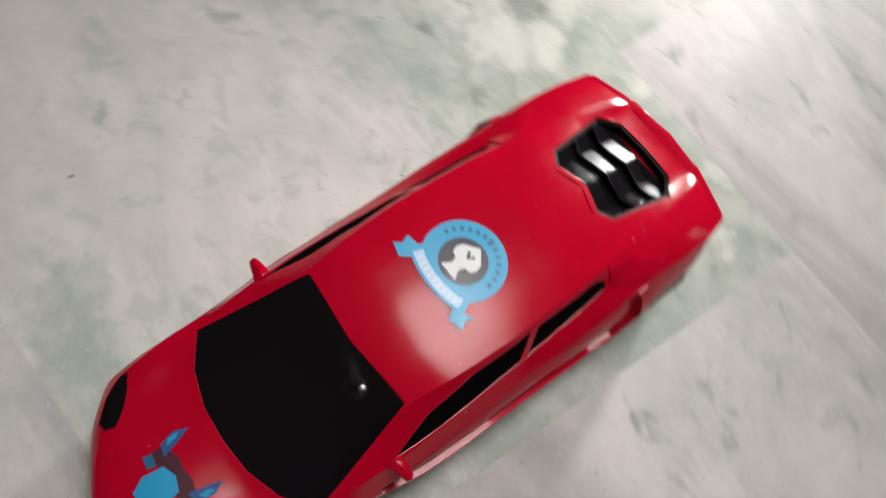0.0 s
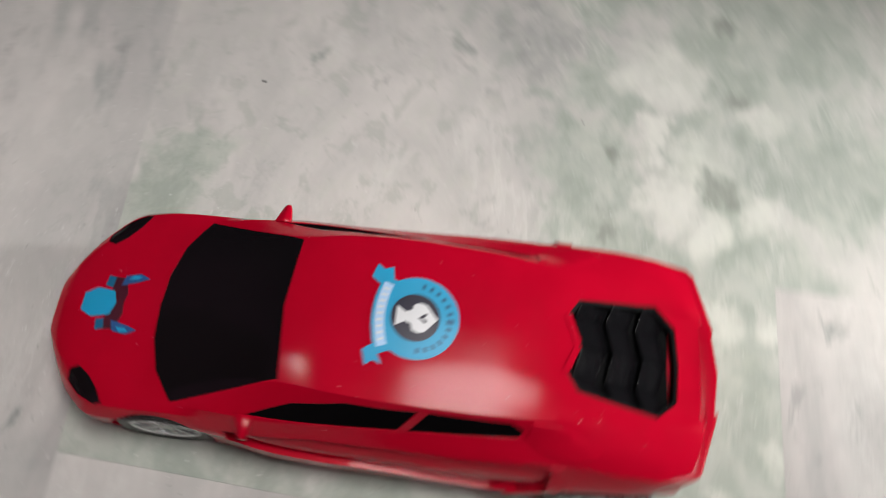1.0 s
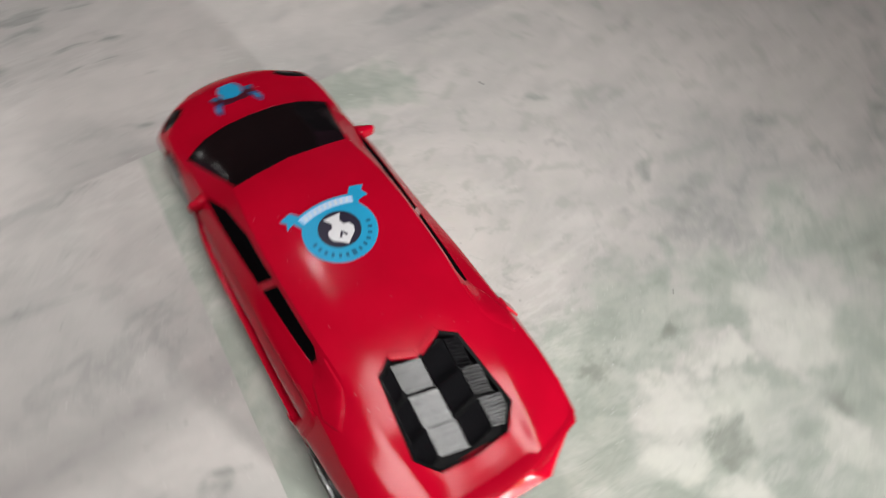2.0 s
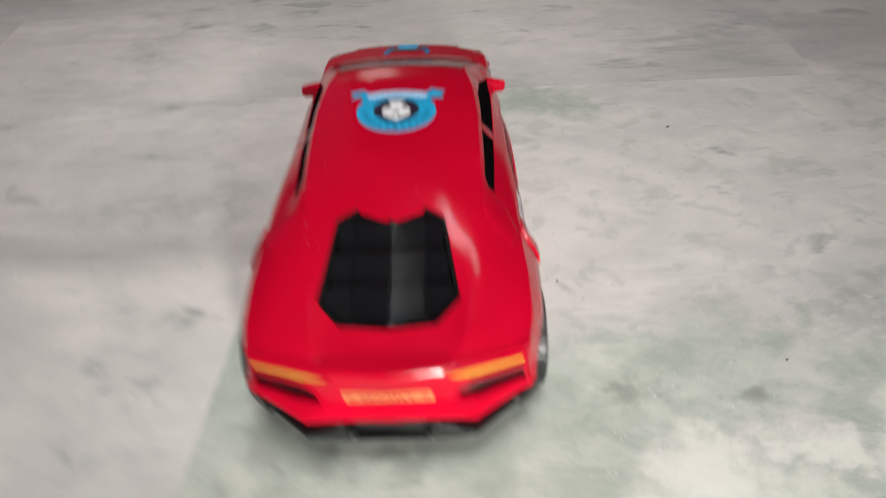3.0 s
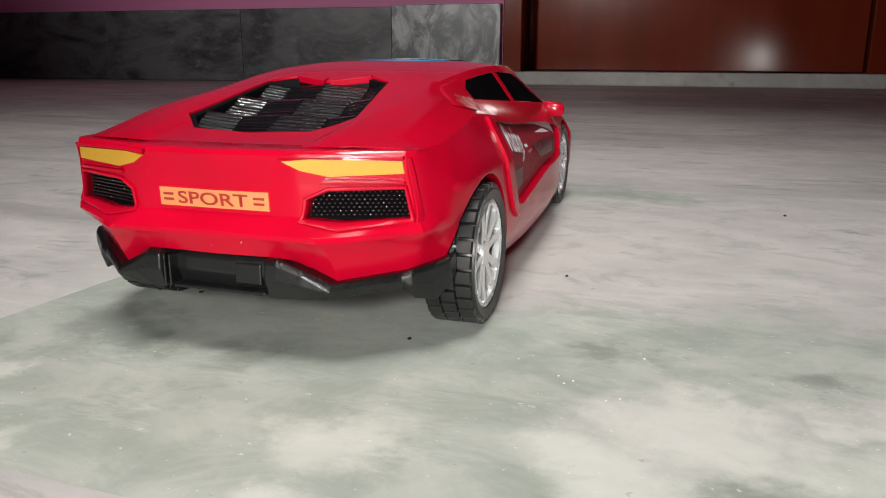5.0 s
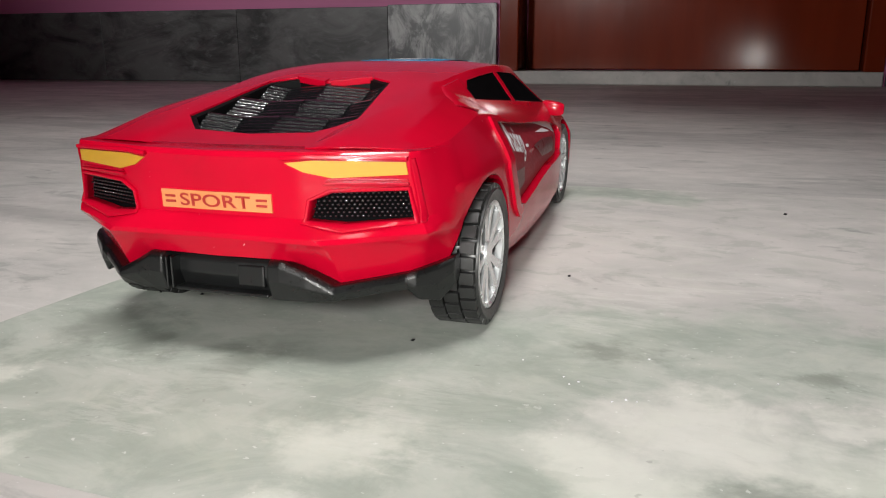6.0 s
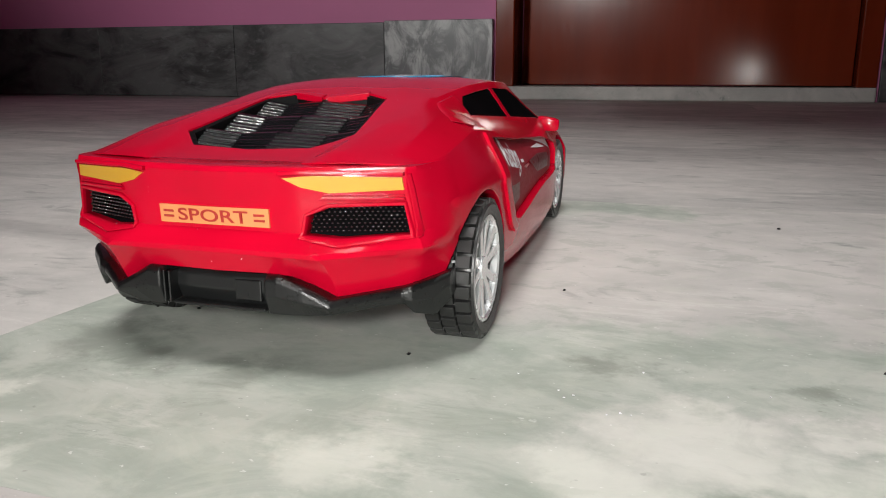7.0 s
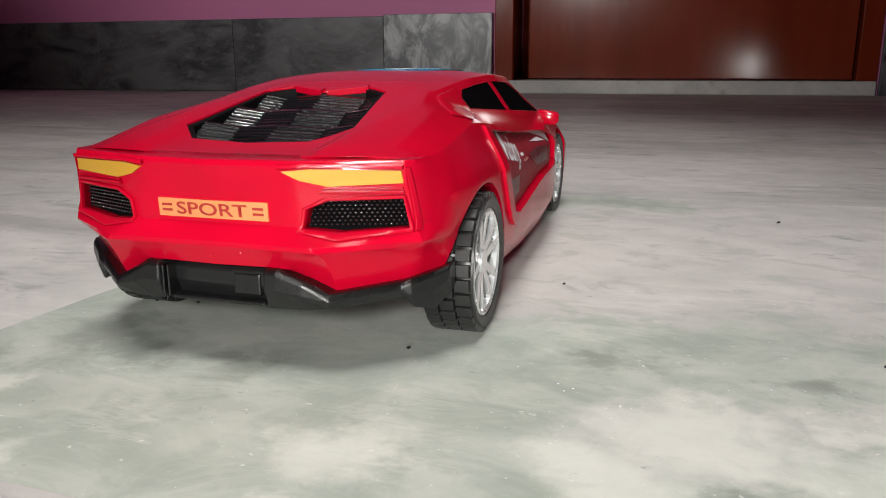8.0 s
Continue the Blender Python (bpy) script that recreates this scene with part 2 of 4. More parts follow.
    ground = n.mix(pale, ground, (0.70, 0.685, 0.655))
    speck = n.ramp(n.noise(round_, 190.0, 2, 0.5), 0.71, 0.76)
    ground = n.mix(n.math("MULTIPLY", speck, 0.35), ground, (0.16, 0.16, 0.14))
    scuff = n.math("MULTIPLY", n.ramp(n.noise(long, 95.0, 4, 0.7), 0.64, 0.72), n.ramp(n.noise(round_, 8.0, 3, 0.5), 0.52, 0.62))
    ground = n.mix(n.math("MULTIPLY", scuff, 0.6), ground, (0.78, 0.78, 0.76))
    ground = n.mix(n.ramp(fine, 0.3, 0.7, 0.0, 0.16), ground, (0.38, 0.39, 0.37))
    hair = n.math("ABSOLUTE", n.math("SUBTRACT", n.noise(long, 21.0, 8, 0.7, 0.6), 0.5))
    ground = n.mix(n.math("MULTIPLY", n.ramp(hair, 0.0, 0.02, 0.20, 0.0), n.ramp(cloud, 0.42, 0.6)), ground, (0.3, 0.31, 0.29))
    dust = n.ramp(n.noise(round_, 420.0, 2, 0.5), 0.70, 0.75)
    ground = n.mix(n.math("MULTIPLY", dust, 0.4), ground, (0.82, 0.82, 0.8))
    n.link(ground, n.bsdf.inputs["Base Color"])
    n.link(n.math("ADD", n.ramp(fine, 0.3, 0.7, 0.44, 0.6), n.math("MULTIPLY", scuff, 0.2)), n.bsdf.inputs["Roughness"])
    n.bsdf.inputs["Specular IOR Level"].default_value = 0.06
    n.bump(n.math("ADD", n.noise(round_, 30.0, 5, 0.6), n.math("MULTIPLY", fine, 0.4)), 0.2, 0.001)
    return n.mat


M_MARBLE = marble("white_veined_marble", False)
M_GREEN = marble("green_clouded_marble", True)


def dark_marble():
    n = Nodes("dark_skirting_marble")
    long = n.stretched(1.2, 1.2, 2.6, 0.0, 7.0)
    cloud = n.noise(long, 4.5, 8, 0.65, 0.8)
    fine = n.noise(long, 22.0, 6, 0.65, 0.4)
    info = n.add("ShaderNodeObjectInfo").outputs["Random"]
    tone = n.mix(n.ramp(cloud, 0.32, 0.62), (0.030, 0.028, 0.030), (0.15, 0.148, 0.15))
    tone = n.mix(n.math("MULTIPLY", n.ramp(fine, 0.52, 0.75), 0.5), tone, (0.24, 0.24, 0.25))
    tone = n.mix(n.math("MULTIPLY", info, 0.3), tone, (0.03, 0.028, 0.03))
    n.link(tone, n.bsdf.inputs["Base Color"])
    n.link(n.ramp(fine, 0.3, 0.7, 0.3, 0.5), n.bsdf.inputs["Roughness"])
    return n.mat


def veined_marble():
    n = Nodes("grey_veined_marble")
    long = n.stretched(2.4, 1.2, 1.2, 0.3)
    cloud = n.noise(long, 6.0, 9, 0.7, 1.4)
    tone = n.mix(n.ramp(cloud, 0.4, 0.62), (0.07, 0.07, 0.075), (0.42, 0.42, 0.42))
    n.link(tone, n.bsdf.inputs["Base Color"])
    n.bsdf.inputs["Roughness"].default_value = 0.35
    return n.mat


def wall_paint(name, colour):
    n = Nodes(name)
    where = n.stretched(1, 1, 1)
    big, fine = n.noise(where, 1.6, 5), n.noise(where, 60.0, 4)
    n.link(n.mix(n.ramp(big, 0.3, 0.7), colour, tuple(c * 0.84 for c in colour)), n.bsdf.inputs["Base Color"])
    n.bsdf.inputs["Roughness"].default_value = 0.62
    n.bump(fine, 0.3, 0.002)
    return n.mat


def door_paint():
    n = Nodes("red_brown_gloss_paint")
    where = n.stretched(1, 1, 0.12)
    grain, fine = n.noise(where, 16.0, 5), n.noise(where, 120.0, 3)
    n.link(n.mix(n.ramp(grain, 0.3, 0.7), (0.20, 0.026, 0.008), (0.155, 0.02, 0.006)), n.bsdf.inputs["Base Color"])
    n.link(n.ramp(fine, 0.3, 0.7, 0.13, 0.145), n.bsdf.inputs["Roughness"])
    return n.mat


M_DARK = dark_marble()
M_VEIN = veined_marble()
M_PINK = wall_paint("pink_wall_paint", (0.66, 0.20, 0.40))
M_CEIL = wall_paint("white_ceiling_paint", (0.78, 0.77, 0.75))
M_DOOR = door_paint()
M_MORTAR = plastic("grey_mortar", (0.45, 0.45, 0.42), 0.8, 0.15, scale=60)


# ---- building helpers ----
def mesh_of(bm, name, material, smooth=None):
    data = bpy.data.meshes.new(name)
    bmesh.ops.recalc_face_normals(bm, faces=bm.faces)
    bm.to_mesh(data)
    bm.free()
    if material:
        data.materials.append(material)
    if smooth is not None:
        for p in data.polygons:
            p.use_smooth = True
        data.set_sharp_from_angle(angle=radians(smooth))
    return data


def part(name, bm, material, parent=None, label="", smooth=None, kind=""):
    data = bm if isinstance(bm, bpy.types.Mesh) else mesh_of(bm, name, material, smooth)
    ob = new(name, data)
    if parent:
        ob.parent = parent
    return tagged(ob, label=label, kind=kind)


def box(bm, x0, x1, y0, y1, z0, z1, m=None):
    verts = bmesh.ops.create_cube(bm, size=1.0, matrix=Matrix.LocRotScale(
        ((x0 + x1) / 2, (y0 + y1) / 2, (z0 + z1) / 2), None, (x1 - x0, y1 - y0, z1 - z0)))["verts"]
    if m:
        bmesh.ops.transform(bm, matrix=m, verts=verts)
    return verts


def bevel(bm, width, segments=2, angle=30):
    edges = [e for e in bm.edges if len(e.link_faces) == 2 and e.calc_face_angle(0) > radians(angle)]
    bmesh.ops.bevel(bm, geom=edges, offset=width, segments=segments, affect="EDGES", profile=0.5)


def grid_mesh(bm, rows, close_u=False):
    """Quads over a list of rows of points."""
    made = [[bm.verts.new(p) for p in row] for row in rows]
    for a, b in zip(made, made[1:]):
        count = len(a)
        for k in range(count if close_u else count - 1):
            bm.faces.new((a[k], a[(k + 1) % count], b[(k + 1) % count], b[k]))
    return made




# ---- setting: the room, in the frame of the wall ----
WALL = pose(0, 1.758, 0, 0, 0, 1.5)


def wall_box(x0, x1, y0, y1, z0, z1, bm=None):
    bm = bm or bmesh.new()
    box(bm, x0, x1, y0, y1, z0, z1, WALL)
    return bm


DOOR_L, DOOR_R, DOOR_H, HIGH = -0.372, 0.548, 2.06, 2.85
WEST, EAST, BACK = -2.6, 2.3, -4.4


def room():
    """Pink walls with thickness, an opening for the door, and a white ceiling."""
    bm = wall_box(WEST - 0.12, DOOR_L, 0.0, 0.13, -0.02, HIGH)
    wall_box(DOOR_R, EAST + 0.12, 0.0, 0.13, -0.02, HIGH, bm)
    wall_box(DOOR_L, DOOR_R, 0.0, 0.13, DOOR_H, HIGH, bm)
    part("wall_north", bm, M_PINK, label="pink painted wall above dark marble skirting", kind="structure")
    for name, x0, x1, y0, y1 in (("wall_west", WEST - 0.12, WEST, BACK, 0.0), ("wall_east", EAST, EAST + 0.12, BACK, 0.0),
                                 ("wall_south", WEST - 0.12, EAST + 0.12, BACK - 0.12, BACK)):
        part(name, wall_box(x0, x1, y0, y1, -0.02, HIGH), M_PINK, label="plain pink painted wall", kind="structure")
    part("ceiling", wall_box(WEST - 0.12, EAST + 0.12, BACK - 0.12, 0.13, HIGH, HIGH + 0.1), M_CEIL,
         label="plain white painted ceiling", kind="structure")
    part("wall_behind_door", wall_box(DOOR_L - 0.2, DOOR_R + 0.2, 0.14, 0.2, -0.02, HIGH), M_PINK, label="wall behind the closed door", kind="structure")


room()


def skirting():
    """Dark marble tiles along the foot of the wall, with a paler veined one beside the door."""
    thing = tagged(new("baseboard"), "dark grey marble skirting tiles along the pink wall", "skirting", kind="structure")
    edges = [DOOR_L - 0.006 - 0.303]
    while edges[-1] > WEST + 0.02:
        edges.append(edges[-1] - 0.4615)
    right = DOOR_L - 0.006
    for k, left in enumerate(edges):
        left = max(left, WEST)
        bm = wall_box(left + 0.0004, right - 0.0004, -0.014 - 0.002 * (k == 0), -0.001, 0.001, 0.203 + 0.004 * (k == 0))
        bevel(bm, 0.0015)
        part("skirting_tile", bm, M_VEIN if k == 0 else M_DARK, thing, "pale grey veined marble tile" if k == 0 else "")
        right = left
    left = DOOR_R + 0.004
    while left < EAST - 0.05:
        right = min(left + 0.4615, EAST)
        bm = wall_box(left + 0.0012, right - 0.0012, -0.014, -0.001, 0.001, 0.203)
        bevel(bm, 0.0015)
        part("skirting_tile", bm, M_DARK, thing)
        left = right


skirting()


def door():
    """A closed red-brown flush door in its frame, leaf turned to place a glint, over a raised pale stone sill."""
    thing = tagged(new("door_1"), "glossy red-brown door in a matching frame, leaf turned to place a reflection", "door", kind="structure")
    for x0, x1 in ((DOOR_L, DOOR_L + 0.05), (DOOR_R - 0.045, DOOR_R)):
        bm = wall_box(x0, x1, -0.010, 0.12, 0.034, DOOR_H)
        bevel(bm, 0.003)
        part("door_jamb", bm, M_DOOR, thing)
    bm = wall_box(DOOR_L + 0.05, DOOR_R - 0.045, 0.012, 0.12, DOOR_H - 0.05, DOOR_H)
    bevel(bm, 0.003)
    part("door_head", bm, M_DOOR, thing)
    bm = bmesh.new()
    wide = DOOR_R - DOOR_L - 0.103
    box(bm, -wide, 0, 0, 0.035, 0.037, DOOR_H - 0.053)
    # leaf turned so a lamp's glint falls in place for the camera's view
    bmesh.ops.transform(bm, matrix=WALL @ pose(DOOR_R - 0.049, 0.016, 0, 0, 0, -5.4) @ pose(0, 0, 0.037, 0) @ pose(0, 0, -0.037), verts=bm.verts)
    bevel(bm, 0.002)
    part("door_leaf", bm, M_DOOR, thing)
    bm = wall_box(DOOR_L, DOOR_R, -0.012, 0.13, 0.0, 0.034)
    bevel(bm, 0.003)
    tagged(part("door_sill", bm, M_MARBLE), "raised pale marble sill under the door", "sill", kind="structure")


door()


# ---- floor: marble slabs in rows, the green-clouded one under the car ----
def row_line(k, x):
    """The joint between two rows of slabs."""
    lean = {0: -0.04, 1: 0.03}.get(k, 0.012)
    return -0.207 + 0.363 * k + lean * x + (0.004 if k == 1 else 0.0)


def slab(name, corners, material, parent, gap=0.00005):
    mid = sum((Vector((*c, 0)) for c in corners), Vector()) / 4
    bm = bmesh.new()
    top = []
    for c in corners:
        v = Vector((*c, 0)) - mid
        top.append(bm.verts.new(v - v.normalized() * gap))
    low = [bm.verts.new(v.co - Vector((0, 0, 0.012))) for v in top]
    bm.faces.new(top)
    for k in range(4):
        bm.faces.new((top[k], low[k], low[(k + 1) % 4], top[(k + 1) % 4]))
    ob = part(name, bm, material, parent)
    ob.location = mid
    return ob


def pavement():
    bm = bmesh.new()
    box(bm, WEST - 0.3, EAST + 0.3, BACK + 1.3, 1.95, -0.06, -0.0015)
    floor = tagged(part("floor", bm, M_MORTAR), "polished white and grey-green marble slab floor", "floor", kind="structure")
    rng = random.Random(4)
    for k in range(-8, 6):
        start = {0: -0.075, -1: 0.075}.get(k, rng.uniform(-0.45, 0.1))
        cuts = [start + 0.61 * j for j in range(-5, 6)]
        for a, b in zip(cuts, cuts[1:]):
            if b < WEST - 0.05 or a > EAST + 0.05:
                continue
            lean = 0.066 if k == 0 else 0.01
            mid = -0.022

            def corner(x, row):
                """The slab's side leans; its end stays on the joint."""
                x += lean * (row_line(row, x) - mid) if k == 0 else 0.0
                return x, row_line(row, x)

            corners = [corner(a, k), corner(b, k), corner(b, k + 1), corner(a, k + 1)]
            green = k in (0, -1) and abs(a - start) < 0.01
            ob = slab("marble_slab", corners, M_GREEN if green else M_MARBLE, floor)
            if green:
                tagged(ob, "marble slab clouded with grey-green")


pavement()


# ---- the toy car: nose towards +y, wheels on the floor ----
# half profiles from the middle of the top to the sill: y, then (x, z) eight times
STATIONS = [
    (0.1670, (0, .0300), (.004, .0299), (.008, .0296), (.011, .0290), (.013, .0280), (.015, .0250), (.014, .0190), (.012, .0150)),
    (0.1610, (0, .0345), (.010, .0343), (.016, .0339), (.020, .0333), (.023, .0316), (.0265, .0270), (.026, .0185), (.023, .0130)),
    (0.1510, (0, .0388), (.014, .0386), (.024, .0382), (.031, .0374), (.036, .0348), (.0405, .0290), (.039, .0185), (.036, .0115)),
    (0.1360, (0, .0425), (.018, .0422), (.030, .0418), (.040, .0418), (.046, .0405), (.0505, .0340), (.050, .0185), (.047, .0105)),
    (0.1180, (0, .0468), (.020, .0465), (.032, .0458), (.043, .0464), (.0480, .0455), (.0515, .0380), (.0507, .0185), (.050, .0105)),
    (0.1010, (0, .0535), (.022, .0530), (.035, .0515), (.0440, .0495), (.0482, .0480), (.0515, .0395), (.0507, .0185), (.050, .0105)),
    (0.0800, (0, .0625), (.022, .0620), (.0345, .0603), (.0465, .0540), (.0492, .0486), (.0530, .0400), (.0525, .0185), (.052, .0105)),
    (0.0550, (0, .0718), (.020, .0713), (.0340, .0698), (.0478, .0562), (.0512, .0500), (.0570, .0405), (.0568, .0185), (.0535, .0105)),
    (0.0300, (0, .0755), (.021, .0751), (.0365, .0737), (.0470, .0588), (.0513, .0518), (.0586, .0415), (.0583, .0185), (.055, .0105)),
    (0.0000, (0, .0768), (.021, .0763), (.0380, .0746), (.0462, .0605), (.0518, .0540), (.0592, .0425), (.0590, .0190), (.056, .0110)),
    (-.0300, (0, .0764), (.021, .0759), (.0378, .0739), (.0442, .0632), (.0522, .0570), (.0602, .0445), (.0600, .0195), (.057, .0120)),
    (-.0550, (0, .0742), (.0215, .0739), (.0366, .0717), (.0430, .0645), (.0522, .0592), (.0606, .0455), (.0604, .0210), (.057, .0130)),
    (-.0800, (0, .0690), (.022, .0692), (.0350, .0684), (.0450, .0652), (.0525, .0612), (.0602, .0460), (.0600, .0220), (.057, .0150)),
    (-.1000, (0, .0638), (.023, .0646), (.034, .0652), (.0455, .0632), (.0535, .0592), (.0595, .0460), (.0590, .0240), (.056, .0180)),
    (-.1140, (0, .0596), (.0225, .0602), (.030, .0616), (.0445, .0606), (.0535, .0572), (.0575, .0450), (.0558, .0260), (.050, .0225)),
    (-.1240, (0, .0569), (.0225, .0575), (.0280, .0590), (.0425, .0580), (.0512, .0564), (.0522, .0445), (.0480, .0300), (.044, .0265)),
    (-.1295, (0, .0562), (.0225, .0564), (.0270, .0569), (.041, .0566), (.0490, .0560), (.0488, .0445), (.0430, .0310), (.040, .0280)),
]
BOW = 0.0125


def bowed(x, y):
    """The tail is bowed: its middle stands further back than its corners."""
    share = max(0.0, min(1.0, (-0.10 - y) / 0.035))
    return y - BOW * share * (1 - min(1.0, abs(x) / 0.05) ** 2.2)


def smooth_line(knots, values, where):
    """A cubic through the knots that does not overshoot."""
    h = np.diff(knots)
    d = np.diff(values) / h
    m = np.zeros(len(knots))
    m[1:-1] = np.where(d[:-1] * d[1:] > 0, 2 * d[:-1] * d[1:] / (d[:-1] + d[1:] + 1e-12), 0.0)
    m[0], m[-1] = d[0], d[-1]
    k = np.clip(np.searchsorted(knots, where) - 1, 0, len(h) - 1)
    t = (where - knots[k]) / h[k]
    return ((2 * t**3 - 3 * t**2 + 1) * values[k] + (t**3 - 2 * t**2 + t) * h[k] * m[k]
            + (3 * t**2 - 2 * t**3) * values[k + 1] + (t**3 - t**2) * h[k] * m[k + 1])


def body_shell():
    keys = sorted(STATIONS)
    ys = np.array([s[0] for s in keys])
    half = np.array([s[1:] for s in keys])
    along = np.unique(np.concatenate([np.linspace(ys[0], ys[-1], 96), ys]))
    prof = np.stack([np.stack([smooth_line(ys, half[:, p, c], along) for c in range(2)], -1) for p in range(half.shape[1])], 1)
    # three steps between the profile points, rounded but for the sharp edges of the shoulder
    knots = np.array([0, 1, 2, 3, 4, 5, 6, 7], float)
    fine = np.linspace(0, 7, 29)
    rows = []
    for y, ring in zip(along, prof):
        cut = np.stack([0.30 * smooth_line(knots, ring[:, c], fine) + 0.70 * np.interp(fine, knots, ring[:, c]) for c in range(2)], -1)
        right = [(x, bowed(x, y), z) for x, z in cut]
        left = [(-x, yy, z) for x, yy, z in right[:0:-1]]
        rows.append(left + right)
    bm = bmesh.new()
    made = grid_mesh(bm, rows)
    for a, b in zip(made, made[1:]):
        bm.faces.new((a[0], b[0], b[-1], a[-1]))
    bm.faces.new(made[0])
    bm.faces.new(list(reversed(made[-1])))
    bmesh.ops.recalc_face_normals(bm, faces=bm.faces)
    return bm


FASCIA = [  # z, then half of the plan: middle, bend, bend, corner, wheel arch
    (.0557, (0, -.1380), (.021, -.1360), (.0470, -.1270), (.0485, -.1250), (.0480, -.114)),
    (.0561, (0, -.1450), (.021, -.1424), (.0490, -.1336), (.0510, -.1312), (.0540, -.114)),
    (.0548, (0, -.1456), (.021, -.1430), (.0492, -.1338), (.0512, -.1313), (.0547, -.114)),
    (.0500, (0, -.1446), (.021, -.1425), (.0494, -.1332), (.0512, -.1305), (.0563, -.114)),
    (.0470, (0, -.1438), (.022, -.1425), (.0500, -.1325), (.0517, -.1300), (.0572, -.114)),
    (.0395, (0, -.1424), (.022, -.1424), (.0508, -.1318), (.0522, -.1295), (.0575, -.114)),
    (.0375, (0, -.1440), (.026, -.1450), (.0524, -.1322), (.0538, -.1294), (.0573, -.114)),
    (.0355, (0, -.1462), (.029, -.1470), (.0530, -.1320), (.0543, -.1293), (.0571, -.114)),
    (.0342, (0, -.1462), (.0305, -.1470), (.0526, -.1310), (.0538, -.1283), (.0570, -.114)),
    (.0325, (0, -.1452), (.0315, -.1448), (.0514, -.1290), (.0526, -.1264), (.0568, -.114)),
    (.0285, (0, -.1435), (.0320, -.1418), (.0502, -.1268), (.0514, -.1243), (.0564, -.114)),
    (.0222, (0, -.1405), (.0322, -.1382), (.0490, -.1245), (.0502, -.1222), (.0558, -.114))]


def fascia_bottom(x):
    """The lower edge of the tail panel: high over the diffuser, lowest at the bends."""
    return float(np.interp(abs(x), [0, .0165, .0322, .0480, .06], [.0287, .0287, .0224, .0240, .0245]))


def fascia_shell():
    """The tail panel: lights, badge plate and grilles sit on it."""
    rows = []
    for z, *plan in FASCIA:
        half = [plan[0]]
        plan = plan + [(plan[-1][0], -.1045)]  # the panel slips in under the haunch
        for (xa, ya), (xb, yb), steps in zip(plan, plan[1:], (10, 10, 2, 3, 2)):
            half += [(xa + (xb - xa) * k / steps, ya + (yb - ya) * k / steps) for k in range(1, steps + 1)]
        if not rows:  # the rear edge of the top runs up under the deck
            half = [(x, y, 0.0569 - 0.0006 * (x / 0.05) ** 2) for x, y in half]
        else:
            half = [(x, y, max(z, fascia_bottom(x)) if z < 0.033 else z) for x, y in half]
        rows.append([(-x, y, zz) for x, y, zz in half[:0:-1]] + half)
    bm = bmesh.new()
    outer = grid_mesh(bm, rows)
    inner = [[bm.verts.new((v.co.x * 0.97, -0.1040, min(v.co.z, 0.047 + 0.15 * (v.co.z - 0.047)))) for v in row] for row in outer]
    for a, b in zip(inner, inner[1:]):
        for k in range(len(a) - 1):
            bm.faces.new((a[k], b[k], b[k + 1], a[k + 1]))
    for edge in (0, -1):
        for k in range(len(outer[0]) - 1):
            bm.faces.new((outer[edge][k], outer[edge][k + 1], inner[edge][k + 1], inner[edge][k]))
    for k in range(len(outer) - 1):
        for side in (0, -1):
            bm.faces.new((outer[k][side], outer[k + 1][side], inner[k + 1][side], inner[k][side]))
    bmesh.ops.remove_doubles(bm, verts=bm.verts, dist=0.00002)
    bmesh.ops.dissolve_degenerate(bm, dist=0.00001, edges=bm.edges)
    bmesh.ops.recalc_face_normals(bm, faces=bm.faces)
    return bm


AXES_OF = {  # the way of looking, and how two numbers become a start
    "top": (Vector((0, 0, -1)), lambda a, b: Vector((a, b, 0.2))),
    "right": (Vector((-1, 0, 0)), lambda a, b: Vector((0.2, a, b))),
    "left": (Vector((1, 0, 0)), lambda a, b: Vector((-0.2, a, b))),
    "rear": (Vector((0, 1, 0)), lambda a, b: Vector((a, -0.3, b))),
}


def patch(outline, view, tree, lift=0.0003, thick=0.0008, step=0.003, round_off=0.0):
    """A sheet of that outline laid on a surface, seen from one side, with thickness."""
    way, start = AXES_OF[view]
    bm = bmesh.new()
    bm.faces.new([bm.verts.new((a, b, 0)) for a, b in outline])
    bmesh.ops.triangulate(bm, faces=bm.faces)
    lo = [min(p[k] for p in outline) for k in range(2)]
    hi = [max(p[k] for p in outline) for k in range(2)]
    for k in range(2):
        for v in np.arange(lo[k] + step, hi[k], step):
            spot, normal = [0, 0, 0], [0, 0, 0]
            spot[k], normal[k] = float(v), 1
            bmesh.ops.bisect_plane(bm, geom=bm.verts[:] + bm.edges[:] + bm.faces[:], plane_co=spot, plane_no=normal, dist=1e-6)
    bmesh.ops.remove_doubles(bm, verts=bm.verts, dist=1e-6)
    last = 0.2
    for v in bm.verts:
        origin = start(v.co.x, v.co.y)
        hit, normal, _, far = tree.ray_cast(origin, way)
        if hit is None:
            hit = origin + way * last
        else:
            last = far
        v.co = hit - way * lift
    top = bm.faces[:]
    moved = bmesh.ops.extrude_face_region(bm, geom=top)["geom"]
    for v in moved:
        if isinstance(v, bmesh.types.BMVert):
            v.co += way * thick
    bmesh.ops.recalc_face_normals(bm, faces=bm.faces)
    return bm


